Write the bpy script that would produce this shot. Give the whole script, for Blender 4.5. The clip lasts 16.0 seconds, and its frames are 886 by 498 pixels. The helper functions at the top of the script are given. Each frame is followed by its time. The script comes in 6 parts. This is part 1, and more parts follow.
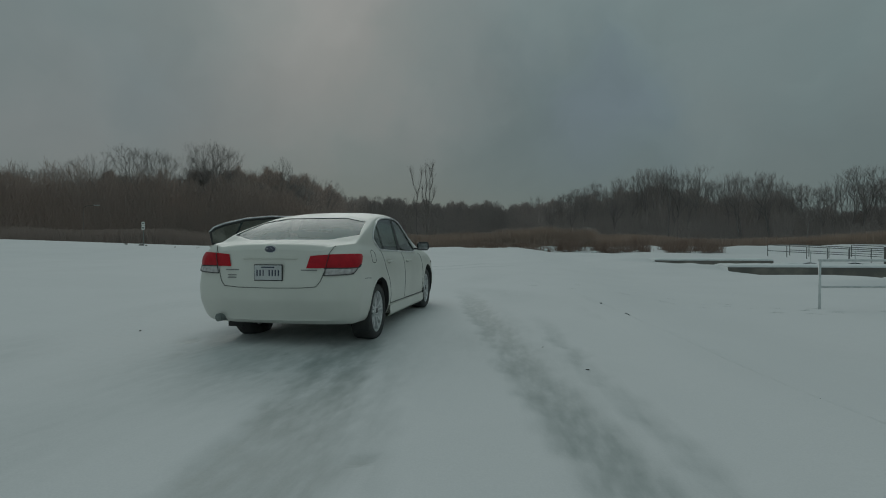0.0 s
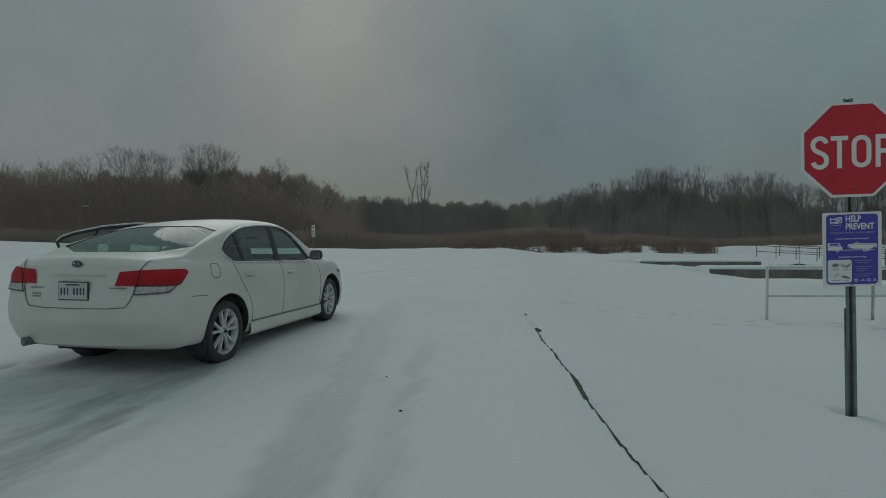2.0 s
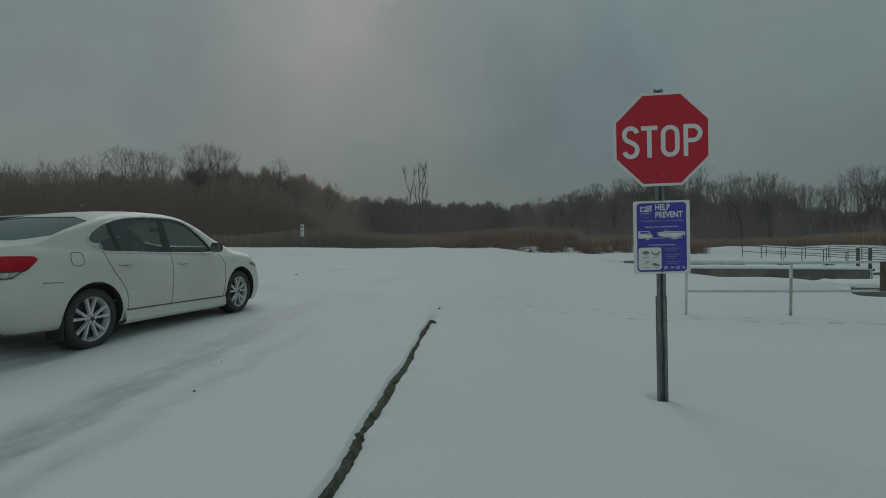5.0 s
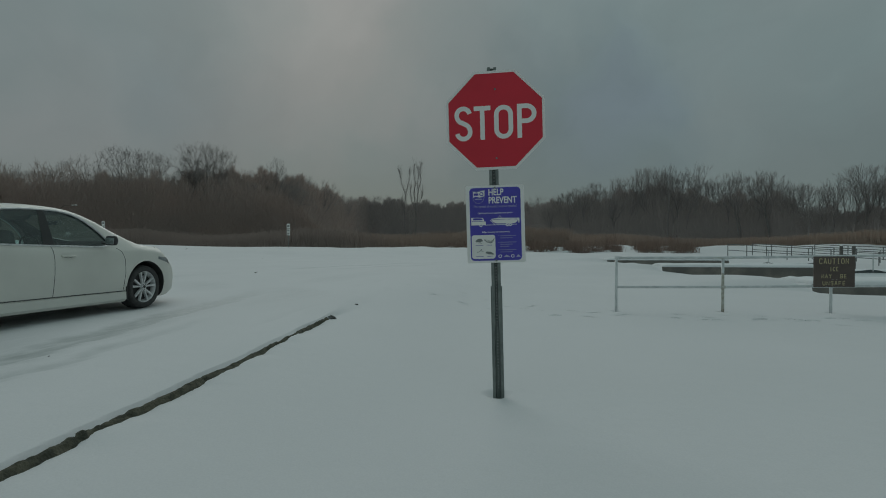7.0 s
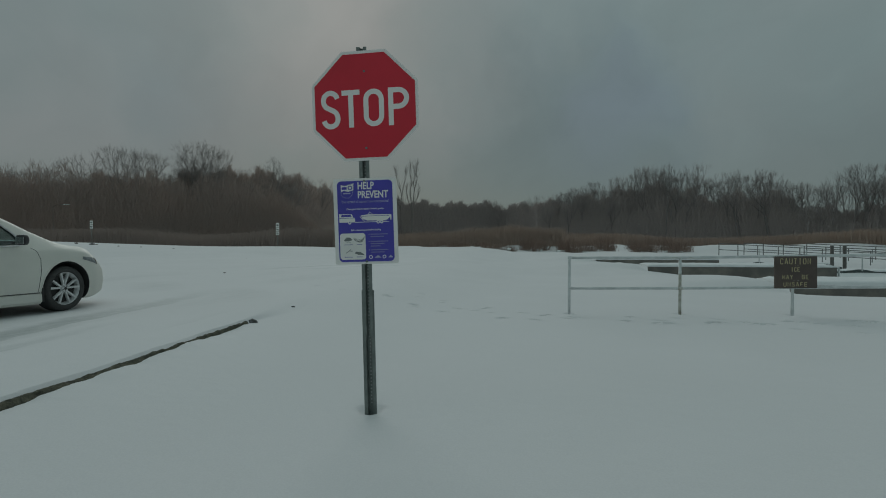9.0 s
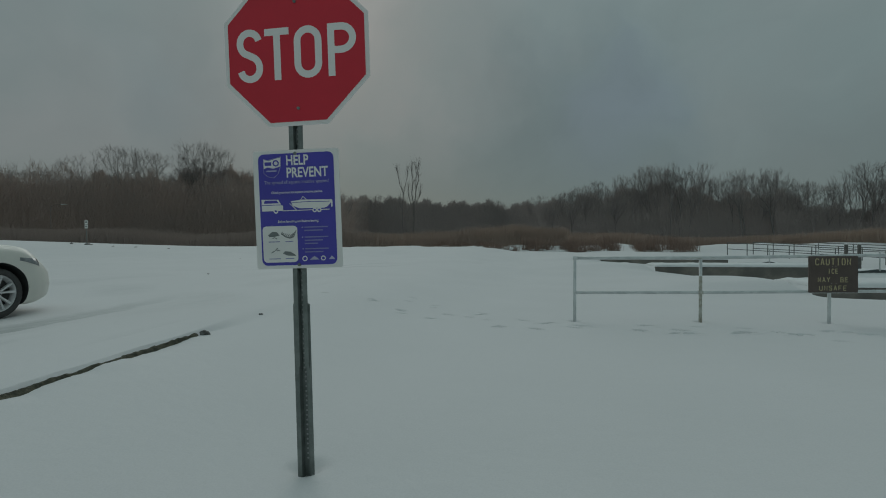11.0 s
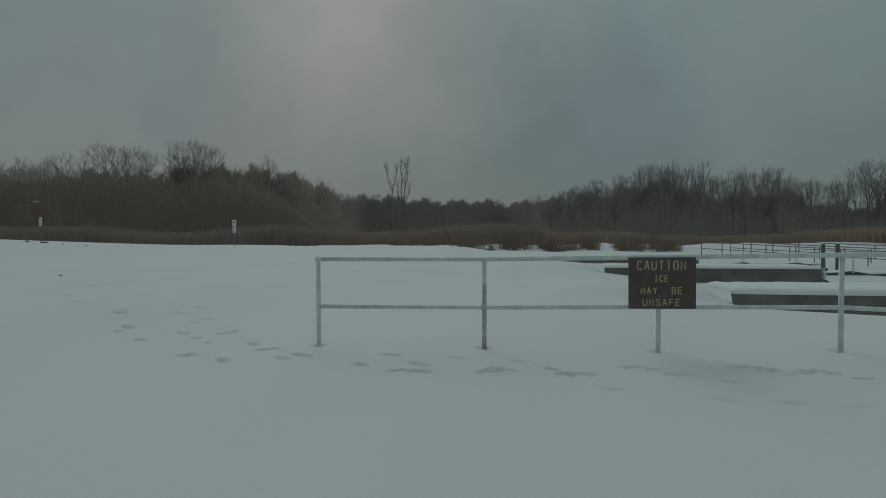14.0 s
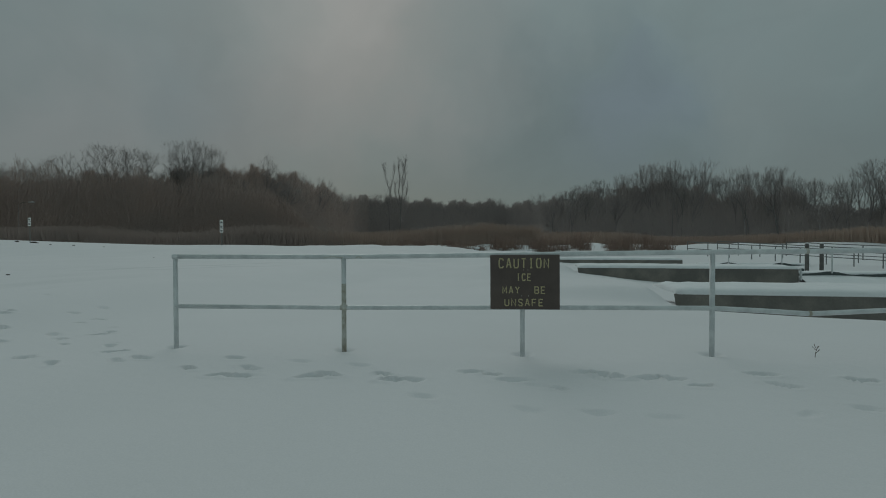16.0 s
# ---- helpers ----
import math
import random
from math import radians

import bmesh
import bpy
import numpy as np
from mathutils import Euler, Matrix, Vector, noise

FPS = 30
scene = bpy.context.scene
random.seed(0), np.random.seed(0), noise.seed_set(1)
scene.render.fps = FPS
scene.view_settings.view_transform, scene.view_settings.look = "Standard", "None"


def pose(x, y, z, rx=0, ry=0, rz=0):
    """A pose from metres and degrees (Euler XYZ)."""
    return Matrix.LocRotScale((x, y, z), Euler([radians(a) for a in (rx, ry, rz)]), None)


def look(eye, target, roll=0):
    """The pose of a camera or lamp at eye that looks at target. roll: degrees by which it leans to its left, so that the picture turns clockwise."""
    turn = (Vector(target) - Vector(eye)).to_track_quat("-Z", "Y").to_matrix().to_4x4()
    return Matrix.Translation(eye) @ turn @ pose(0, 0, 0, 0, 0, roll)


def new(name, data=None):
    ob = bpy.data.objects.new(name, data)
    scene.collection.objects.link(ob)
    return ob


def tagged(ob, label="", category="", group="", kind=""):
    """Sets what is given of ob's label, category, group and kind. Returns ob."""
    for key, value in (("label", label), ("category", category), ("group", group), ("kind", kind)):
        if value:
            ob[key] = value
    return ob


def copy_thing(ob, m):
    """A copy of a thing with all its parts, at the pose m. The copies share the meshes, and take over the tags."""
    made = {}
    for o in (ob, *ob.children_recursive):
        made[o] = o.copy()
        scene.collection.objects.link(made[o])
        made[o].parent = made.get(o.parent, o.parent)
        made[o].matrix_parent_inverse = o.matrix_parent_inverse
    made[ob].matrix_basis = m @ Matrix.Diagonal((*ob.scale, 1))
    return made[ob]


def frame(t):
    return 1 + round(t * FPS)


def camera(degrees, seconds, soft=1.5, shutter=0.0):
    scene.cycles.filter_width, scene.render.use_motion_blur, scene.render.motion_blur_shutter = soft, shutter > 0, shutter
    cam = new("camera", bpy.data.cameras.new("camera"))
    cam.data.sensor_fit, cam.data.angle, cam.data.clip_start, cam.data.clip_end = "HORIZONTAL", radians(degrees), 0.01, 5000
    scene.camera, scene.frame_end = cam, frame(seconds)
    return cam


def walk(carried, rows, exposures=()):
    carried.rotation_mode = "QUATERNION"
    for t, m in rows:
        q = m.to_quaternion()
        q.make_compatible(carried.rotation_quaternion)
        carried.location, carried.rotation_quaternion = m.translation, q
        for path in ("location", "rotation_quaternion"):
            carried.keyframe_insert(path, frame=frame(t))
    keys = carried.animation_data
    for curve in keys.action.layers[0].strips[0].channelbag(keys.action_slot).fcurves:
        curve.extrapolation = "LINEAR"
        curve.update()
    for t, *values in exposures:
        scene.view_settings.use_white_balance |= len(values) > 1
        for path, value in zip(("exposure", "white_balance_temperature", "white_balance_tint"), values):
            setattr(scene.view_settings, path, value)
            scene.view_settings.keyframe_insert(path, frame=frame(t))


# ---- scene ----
import functools

cam = camera(84.0, 16.0, soft=1.0)
PATH = [
    (0, (-4.378, -5.3, 1.334), (-4.593, -3.311, 1.302), -0.1),
    (0.5, (-4.207, -5.086, 1.317), (-4.423, -3.098, 1.285), -0.1),
    (1, (-3.797, -4.816, 1.355), (-4.016, -2.828, 1.323), -0.1),
    (1.5, (-3.358, -4.613, 1.37), (-3.58, -2.625, 1.338), -0.2),
    (2, (-2.896, -4.465, 1.455), (-3.121, -2.478, 1.421), -0.2),
    (2.5, (-2.525, -4.384, 1.528), (-2.752, -2.397, 1.494), -0.2),
    (3, (-2.305, -4.346, 1.506), (-2.534, -2.359, 1.473), -0.2),
    (3.5, (-2.071, -4.352, 1.491), (-2.306, -2.366, 1.46), -0.1),
    (6, (-0.69, -4.39, 1.246), (-0.938, -2.405, 1.215), -0.1),
    (6.5, (-0.307, -4.19, 1.235), (-0.557, -2.206, 1.205), -0.1),
    (7, (0.068, -3.976, 1.234), (-0.184, -1.992, 1.204), -0.1),
    (7.5, (0.406, -3.79, 1.267), (0.155, -1.807, 1.238), -0.1),
    (8, (0.696, -3.659, 1.282), (0.442, -1.675, 1.251), -0.1),
    (8.5, (0.916, -3.573, 1.251), (0.662, -1.589, 1.219), -0.1),
    (11, (1.07, -2.482, 1.206), (0.803, -0.5, 1.173), -0.2),
    (11.5, (1.196, -2.033, 1.239), (0.928, -0.052, 1.204), -0.1),
    (12, (1.538, -1.558, 1.236), (1.266, 0.423, 1.201), -0.1),
    (12.5, (2.035, -1.088, 1.2), (1.759, 0.893, 1.164), -0.0),
    (13, (2.698, -0.622, 1.204), (2.417, 1.358, 1.167), -0.1),
    (13.5, (3.445, -0.243, 1.19), (3.16, 1.737, 1.154), -0.1),
    (14, (4.264, 0.035, 1.145), (3.973, 2.013, 1.109), -0.1),
    (14.5, (5.012, 0.249, 1.1), (4.717, 2.227, 1.065), -0.1),
    (15, (5.452, 0.366, 1.099), (5.149, 2.343, 1.064), -0.1),
    (15.5, (5.621, 0.47, 1.101), (5.312, 2.445, 1.067), -0.1),
    (16, (5.73, 0.535, 1.102), (5.419, 2.511, 1.068), -0.1),
]
walk(cam, [(t, look(eye, target, roll)) for t, eye, target, roll in PATH],
     [(0, -0.05), (1.5, -0.04), (3, 0.0), (11.5, 0.0), (13.5, -0.03), (16, -0.03)])

# ---------------------------------------------------------------- light
world = bpy.data.worlds.new("overcast_sky")
scene.world = world
world.use_nodes = True


def node(tree, kind, operation=None, data_type=None, blend_type=None, use_clamp=False):
    n = tree.nodes.new(kind)
    if data_type:
        n.data_type = data_type
    if operation:
        n.operation = operation
    if blend_type:
        n.blend_type = blend_type
    if use_clamp:
        n.use_clamp = True
    return n


def overcast():
    tr = world.node_tree
    tr.nodes.clear()
    L = tr.links.new
    out = node(tr, "ShaderNodeOutputWorld")
    bg = node(tr, "ShaderNodeBackground")
    L(bg.outputs[0], out.inputs[0])
    co = node(tr, "ShaderNodeTexCoord")
    sep = node(tr, "ShaderNodeSeparateXYZ")
    L(co.outputs["Generated"], sep.inputs[0])

    def mth(op, a, b=None, c=None):
        m = node(tr, "ShaderNodeMath", operation=op)
        for i, v in enumerate((a, b, c)):
            if v is None:
                continue
            if isinstance(v, (int, float)):
                m.inputs[i].default_value = v
            else:
                L(v, m.inputs[i])
        return m.outputs[0]

    up = mth("MAXIMUM", sep.outputs["Z"], 0.0)
    # brightness grows towards the zenith
    ramp = mth("MULTIPLY_ADD", up, SKY_RISE, SKY_LOW)

    def noise_of(vector, scale, detail, rough, out="Fac"):
        n = node(tr, "ShaderNodeTexNoise")
        n.inputs["Scale"].default_value, n.inputs["Detail"].default_value, n.inputs["Roughness"].default_value = scale, detail, rough
        L(vector, n.inputs["Vector"])
        return n.outputs[out]

    def vec(op, a, b):
        v = node(tr, "ShaderNodeVectorMath", operation=op)
        for i, q in enumerate((a, b)):
            if isinstance(q, tuple):
                v.inputs[i].default_value = q
            else:
                L(q, v.inputs[i])
        return v.outputs["Vector"]

    # the deck is torn: its masses are displaced by two sizes of turbulence
    view = co.outputs["Generated"]
    torn = vec("MULTIPLY", vec("SUBTRACT", noise_of(view, 3.0, 3.0, 0.5, "Color"), (0.5, 0.5, 0.5)), (0.5, 0.5, 0.5))
    shred = vec("MULTIPLY", vec("SUBTRACT", noise_of(view, 11.0, 3.0, 0.55, "Color"), (0.5, 0.5, 0.5)), (0.13, 0.13, 0.13))
    bent = node(tr, "ShaderNodeVectorMath", operation="NORMALIZE")
    L(vec("ADD", view, vec("ADD", torn, shred)), bent.inputs[0])

    def lobe(az, el, sharp):
        d = node(tr, "ShaderNodeVectorMath", operation="DOT_PRODUCT")
        L(bent.outputs["Vector"], d.inputs[0])
        a, e = radians(az), radians(el)
        d.inputs[1].default_value = (math.sin(a) * math.cos(e), math.cos(a) * math.cos(e), math.sin(e))
        return mth("POWER", mth("MAXIMUM", d.outputs["Value"], 0.0), sharp)

    level = mth("MULTIPLY_ADD", noise_of(bent.outputs["Vector"], 5.0, 5.0, 0.5), 0.3, 0.88)
    warm = mth("MULTIPLY_ADD", noise_of(view, 4.0, 3.0, 0.5), 0.5, -0.12)
    blue = None
    for az, el, sharp, gain, heat, cold in CLOUDS:
        q = lobe(az, el, sharp)
        level = mth("MULTIPLY_ADD", q, gain, level)
        if heat:
            warm = mth("MULTIPLY_ADD", q, heat, warm)
        if cold:
            blue = mth("MULTIPLY", q, cold) if blue is None else mth("MULTIPLY_ADD", q, cold, blue)
    level = mth("MULTIPLY", ramp, level)

    tint0 = node(tr, "ShaderNodeMix", data_type="RGBA")
    tint0.clamp_factor = True
    L(blue, tint0.inputs[0])
    tint0.inputs[6].default_value = (*SKY_COOL, 1)
    tint0.inputs[7].default_value = (*SKY_BLUE, 1)
    tint = node(tr, "ShaderNodeMix", data_type="RGBA")
    tint.clamp_factor = True
    L(warm, tint.inputs[0])
    L(tint0.outputs[2], tint.inputs[6])
    tint.inputs[7].default_value = (*SKY_WARM, 1)
    mul = node(tr, "ShaderNodeMix", data_type="RGBA", blend_type="MULTIPLY")
    mul.inputs[0].default_value = 1.0
    L(tint.outputs[2], mul.inputs[6])
    gray = node(tr, "ShaderNodeCombineXYZ")
    for i in range(3):
        L(level, gray.inputs[i])
    L(gray.outputs[0], mul.inputs[7])
    # a little clear-sky light comes through the deck
    sky = node(tr, "ShaderNodeTexSky")
    sky.sky_type, sky.sun_disc = "NISHITA", False
    sky.sun_elevation, sky.sun_rotation = radians(26), radians(-19)
    dim = node(tr, "ShaderNodeMix", data_type="RGBA", blend_type="ADD")
    dim.inputs[0].default_value = 0.03
    L(mul.outputs[2], dim.inputs[6])
    L(sky.outputs[0], dim.inputs[7])
    L(dim.outputs[2], bg.inputs[0])
    bg.inputs[1].default_value = SKY_STRENGTH


SKY_LOW, SKY_RISE, SKY_STRENGTH = 1.34, 1.78, 0.098
SKY_COOL, SKY_WARM, SKY_BLUE = (0.71, 0.955, 0.95), (0.96, 0.985, 0.97), (0.72, 0.94, 1.06)
# masses of the deck: azimuth, elevation, sharpness, brightness, warmth, blueness; the first are the thin cloud before the veiled sun
CLOUDS = ((-19, 25, 80, 0.1, 0.38, 0), (-17, 15, 150, 0.03, 0.3, 0), (-8, 29, 60, 0.05, 0.25, 0), (-27, 27, 60, 0.03, 0.25, 0),
          (2, 14, 40, -0.13, -0.15, 0.1), (13, 14, 130, -0.01, -0.2, 0.7), (-36, 15, 120, -0.05, -0.2, 0.3), (-36, 25, 200, -0.06, 0, 0),
          (-48, 10, 40, 0.16, 0.45, 0), (-29, 11, 90, 0.05, 0.35, 0), (27, 14, 30, 0.14, 0.0, 0), (36, 26, 60, 0.02, 0, 0), (178, 28, 2.5, 0.3, 0, 0))
overcast()

sun = new("sun", bpy.data.lights.new("sun", "SUN"))
sun.data.energy, sun.data.angle, sun.data.color = 0.5, radians(40), (0.97, 1.0, 0.97)
sun.matrix_world = look((-9, 24, 16), (0, 0, 0))
scene.view_settings.exposure = 0.0


# ---------------------------------------------------------------- materials
def mat(name, base, rough=0.6, metal=0.0, second=None, scale=8.0, mix=0.5, bump=0.0, bump_scale=60.0, coat=0.0,
        fine=0.12, detail=5.0, spec=0.5, vary=0.0):
    """A procedural surface: two tones by a broad noise, fine grain in value and roughness, and relief."""
    m = bpy.data.materials.new(name)
    m.use_nodes = True
    tr = m.node_tree
    L = tr.links.new
    b = tr.nodes["Principled BSDF"]
    co = node(tr, "ShaderNodeTexCoord")
    geo = node(tr, "ShaderNodeNewGeometry")
    n1 = node(tr, "ShaderNodeTexNoise")
    n1.inputs["Scale"].default_value, n1.inputs["Detail"].default_value = scale, detail
    L(geo.outputs["Position"], n1.inputs["Vector"])
    r1 = node(tr, "ShaderNodeMapRange")
    r1.inputs[1].default_value, r1.inputs[2].default_value = 0.5 - 0.25 * (1.2 - mix), 0.5 + 0.25 * (1.2 - mix)
    L(n1.outputs["Fac"], r1.inputs[0])
    c1 = node(tr, "ShaderNodeMix", data_type="RGBA")
    L(r1.outputs[0], c1.inputs[0])
    c1.inputs[6].default_value = (*base, 1)
    c1.inputs[7].default_value = (*(second or [v * 0.8 for v in base]), 1)
    n2 = node(tr, "ShaderNodeTexNoise")
    n2.inputs["Scale"].default_value, n2.inputs["Detail"].default_value = bump_scale, 4.0
    L(geo.outputs["Position"], n2.inputs["Vector"])
    r2 = node(tr, "ShaderNodeMapRange")
    r2.inputs[3].default_value, r2.inputs[4].default_value = 1 - fine, 1 + fine
    L(n2.outputs["Fac"], r2.inputs[0])
    hs = node(tr, "ShaderNodeHueSaturation")
    L(c1.outputs[2], hs.inputs["Color"])
    if vary:
        ob = node(tr, "ShaderNodeObjectInfo")
        rv = node(tr, "ShaderNodeMapRange")
        rv.inputs[3].default_value, rv.inputs[4].default_value = 1 - vary, 1 + vary
        L(ob.outputs["Random"], rv.inputs[0])
        mm = node(tr, "ShaderNodeMath", operation="MULTIPLY")
        L(rv.outputs[0], mm.inputs[0])
        L(r2.outputs[0], mm.inputs[1])
        L(mm.outputs[0], hs.inputs["Value"])
    else:
        L(r2.outputs[0], hs.inputs["Value"])
    L(hs.outputs[0], b.inputs["Base Color"])
    rr = node(tr, "ShaderNodeMapRange")
    rr.inputs[3].default_value, rr.inputs[4].default_value = max(0.02, rough - 0.1), min(1.0, rough + 0.1)
    L(n1.outputs["Fac"], rr.inputs[0])
    L(rr.outputs[0], b.inputs["Roughness"])
    b.inputs["Metallic"].default_value = metal
    b.inputs["Coat Weight"].default_value = coat
    b.inputs["Coat Roughness"].default_value = 0.08
    b.inputs["Specular IOR Level"].default_value = spec
    if bump:
        bp = node(tr, "ShaderNodeBump")
        bp.inputs["Strength"].default_value, bp.inputs["Distance"].default_value = min(1.0, bump), 0.02
        L(n2.outputs["Fac"], bp.inputs["Height"])
        L(bp.outputs[0], b.inputs["Normal"])
    return m


def snow_ground():
    """Dry snow, wet grey ice where wheels have packed it, and the car's underside shade in that same grey."""
    m = bpy.data.materials.new("snow")
    m.use_nodes = True
    tr = m.node_tree
    L = tr.links.new
    b = tr.nodes["Principled BSDF"]
    geo = node(tr, "ShaderNodeNewGeometry")
    ice = node(tr, "ShaderNodeAttribute")
    ice.attribute_name = "pressed_shaded"

    def noise_at(scale, detail, stretch=None):
        n = node(tr, "ShaderNodeTexNoise")
        n.inputs["Scale"].default_value, n.inputs["Detail"].default_value = scale, detail
        if stretch:
            mp = node(tr, "ShaderNodeMapping")
            mp.inputs["Scale"].default_value = stretch
            L(geo.outputs["Position"], mp.inputs[0])
            L(mp.outputs[0], n.inputs["Vector"])
        else:
            L(geo.outputs["Position"], n.inputs["Vector"])
        return n.outputs["Fac"]

    def mth(op, a, b_, clamp=False):
        q = node(tr, "ShaderNodeMath", operation=op, use_clamp=clamp)
        for i, v in enumerate((a, b_)):
            if isinstance(v, (int, float)):
                q.inputs[i].default_value = v
            else:
                L(v, q.inputs[i])
        return q.outputs[0]

    broad, mid, grain = noise_at(0.35, 4), noise_at(3.2, 5, (1.5, 0.36, 1)), noise_at(90, 3)
    lumps = noise_at(9, 4)
    streak = noise_at(11, 5, (1.3, 0.42, 1))
    k = mth("MULTIPLY", mth("SUBTRACT", mth("ADD", mth("MULTIPLY", mid, 0.55), mth("MULTIPLY", streak, 0.45)), 0.36), 3.8, True)
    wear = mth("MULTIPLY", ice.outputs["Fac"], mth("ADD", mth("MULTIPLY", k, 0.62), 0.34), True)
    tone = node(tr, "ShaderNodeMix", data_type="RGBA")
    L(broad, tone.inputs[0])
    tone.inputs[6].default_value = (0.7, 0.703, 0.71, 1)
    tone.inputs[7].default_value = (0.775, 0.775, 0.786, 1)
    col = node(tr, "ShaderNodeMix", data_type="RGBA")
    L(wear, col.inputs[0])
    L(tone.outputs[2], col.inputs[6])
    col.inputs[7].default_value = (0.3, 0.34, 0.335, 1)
    gr = node(tr, "ShaderNodeHueSaturation")
    L(col.outputs[2], gr.inputs["Color"])
    L(mth("ADD", mth("MULTIPLY", grain, 0.12), 0.94), gr.inputs["Value"])
    L(gr.outputs[0], b.inputs["Base Color"])
    L(mth("SUBTRACT", 0.85, mth("MULTIPLY", wear, 0.5)), b.inputs["Roughness"])
    b.inputs["Specular IOR Level"].default_value = 0.3
    bp = node(tr, "ShaderNodeBump")
    bp.inputs["Strength"].default_value, bp.inputs["Distance"].default_value = 0.17, 0.035
    L(mth("ADD", mth("MULTIPLY", grain, 0.22), mth("ADD", lumps, mth("MULTIPLY", noise_at(2.2, 4), 1.6))), bp.inputs["Height"])
    L(bp.outputs[0], b.inputs["Normal"])
    return m


def glass_pane(name, tint, gloss=0.06, teal_mix=0.0, ior=1.9):
    m = bpy.data.materials.new(name)
    m.use_nodes = True
    tr = m.node_tree
    tr.nodes.clear()
    L = tr.links.new
    out = node(tr, "ShaderNodeOutputMaterial")
    mix = node(tr, "ShaderNodeMixShader")
    tp = node(tr, "ShaderNodeBsdfTransparent")
    tp.inputs[0].default_value = (*tint, 1)
    gl = node(tr, "ShaderNodeBsdfGlossy")
    gl.inputs["Roughness"].default_value = gloss
    fr = node(tr, "ShaderNodeFresnel")
    fr.inputs[0].default_value = ior
    geo = node(tr, "ShaderNodeNewGeometry")
    n = node(tr, "ShaderNodeTexNoise")
    n.inputs["Scale"].default_value = 6
    L(geo.outputs["Position"], n.inputs["Vector"])
    mr = node(tr, "ShaderNodeMapRange")
    mr.inputs[3].default_value, mr.inputs[4].default_value = gloss * 0.5, gloss * 1.8
    L(n.outputs["Fac"], mr.inputs[0])
    L(mr.outputs[0], gl.inputs["Roughness"])
    L(fr.outputs[0], mix.inputs[0])
    if teal_mix:
        # diffuse teal mixed into the pane, a little uneven
        dm = node(tr, "ShaderNodeMixShader")
        df = node(tr, "ShaderNodeBsdfDiffuse")
        df.inputs[0].default_value = (0.23, 0.33, 0.31, 1)
        fm = node(tr, "ShaderNodeMapRange")
        fm.inputs[3].default_value, fm.inputs[4].default_value = teal_mix * 0.85, teal_mix * 1.15
        L(n.outputs["Fac"], fm.inputs[0])
        L(fm.outputs[0], dm.inputs[0])
        L(tp.outputs[0], dm.inputs[1])
        L(df.outputs[0], dm.inputs[2])
        L(dm.outputs[0], mix.inputs[1])
    else:
        L(tp.outputs[0], mix.inputs[1])
    L(gl.outputs[0], mix.inputs[2])
    L(mix.outputs[0], out.inputs[0])
    return m


SNOW = snow_ground()
SNOW_CAP = mat("snow_cover", (0.82, 0.835, 0.84), 0.85, second=(0.76, 0.78, 0.79), scale=2.0, bump=0.35, bump_scale=30, fine=0.04)
PAINT_WHITE = mat("white_car_paint", (0.75, 0.745, 0.69), 0.46, second=(0.68, 0.675, 0.625), scale=1.6, coat=0.15, fine=0.02, bump_scale=300)
BLACK_TRIM = mat("black_trim", (0.04, 0.04, 0.041), 0.5, second=(0.05, 0.05, 0.05))
SEAM = mat("panel_gap", (0.09, 0.09, 0.088), 0.7)
# grey for the shade painted beneath the door handles
HANDLE_SHADE = mat("handle_shade_grey", (0.27, 0.28, 0.26), 0.7)
SCRIPT = mat("dull_script", (0.3, 0.3, 0.29), 0.5, 0.3)
WELL = mat("wheel_well_black", (0.035, 0.035, 0.036), 0.9, second=(0.055, 0.055, 0.053))
RUBBER = mat("tyre_rubber", (0.05, 0.05, 0.05), 0.85, second=(0.075, 0.075, 0.073), scale=30, bump=0.2, bump_scale=120)
ALLOY = mat("alloy", (0.8, 0.8, 0.8), 0.4, 0.25, second=(0.55, 0.56, 0.57), scale=14)
CHROME = mat("chrome", (0.72, 0.73, 0.74), 0.16, 1.0, second=(0.62, 0.63, 0.64))
LAMP_RED = mat("red_lens", (0.52, 0.008, 0.02), 0.4, second=(0.42, 0.006, 0.016), scale=20, coat=0.15, spec=0.25)
LAMP_CLEAR = mat("clear_lens", (0.62, 0.6, 0.6), 0.18, 0.1, second=(0.36, 0.33, 0.33), scale=30, coat=0.6)
SEAT = mat("seat_fabric", (0.22, 0.215, 0.2), 0.85, second=(0.12, 0.115, 0.11), scale=40)
PLATE = mat("plate_white", (0.6, 0.61, 0.61), 0.4, second=(0.52, 0.53, 0.54))
INK = mat("plate_ink", (0.05, 0.06, 0.1), 0.5)
GLASS_CAR = glass_pane("car_glass", (0.69, 0.86, 0.82), 0.05, 0.1)
GLASS_REAR = glass_pane("hazy_rear_glass", (0.6, 0.76, 0.72), 0.05, 0.5, 1.2)
SIGN_RED = mat("sign_red", (0.63, 0.019, 0.042), 0.42, second=(0.57, 0.018, 0.038), scale=3, fine=0.03)
SIGN_WHITE = mat("sign_white_sheeting", (0.85, 0.835, 0.81), 0.45, second=(0.79, 0.78, 0.76), scale=5, fine=0.03)
SIGN_BLUE = mat("sign_blue", (0.075, 0.066, 0.44), 0.45, second=(0.066, 0.058, 0.39), scale=4, fine=0.03)
SIGN_PALE = mat("sign_pale_blue", (0.48, 0.48, 0.64), 0.5)
SIGN_FAINT = mat("sign_faint_print", (0.26, 0.26, 0.5), 0.5)
SIGN_GREY = mat("sign_grey_print", (0.2, 0.22, 0.22), 0.5)
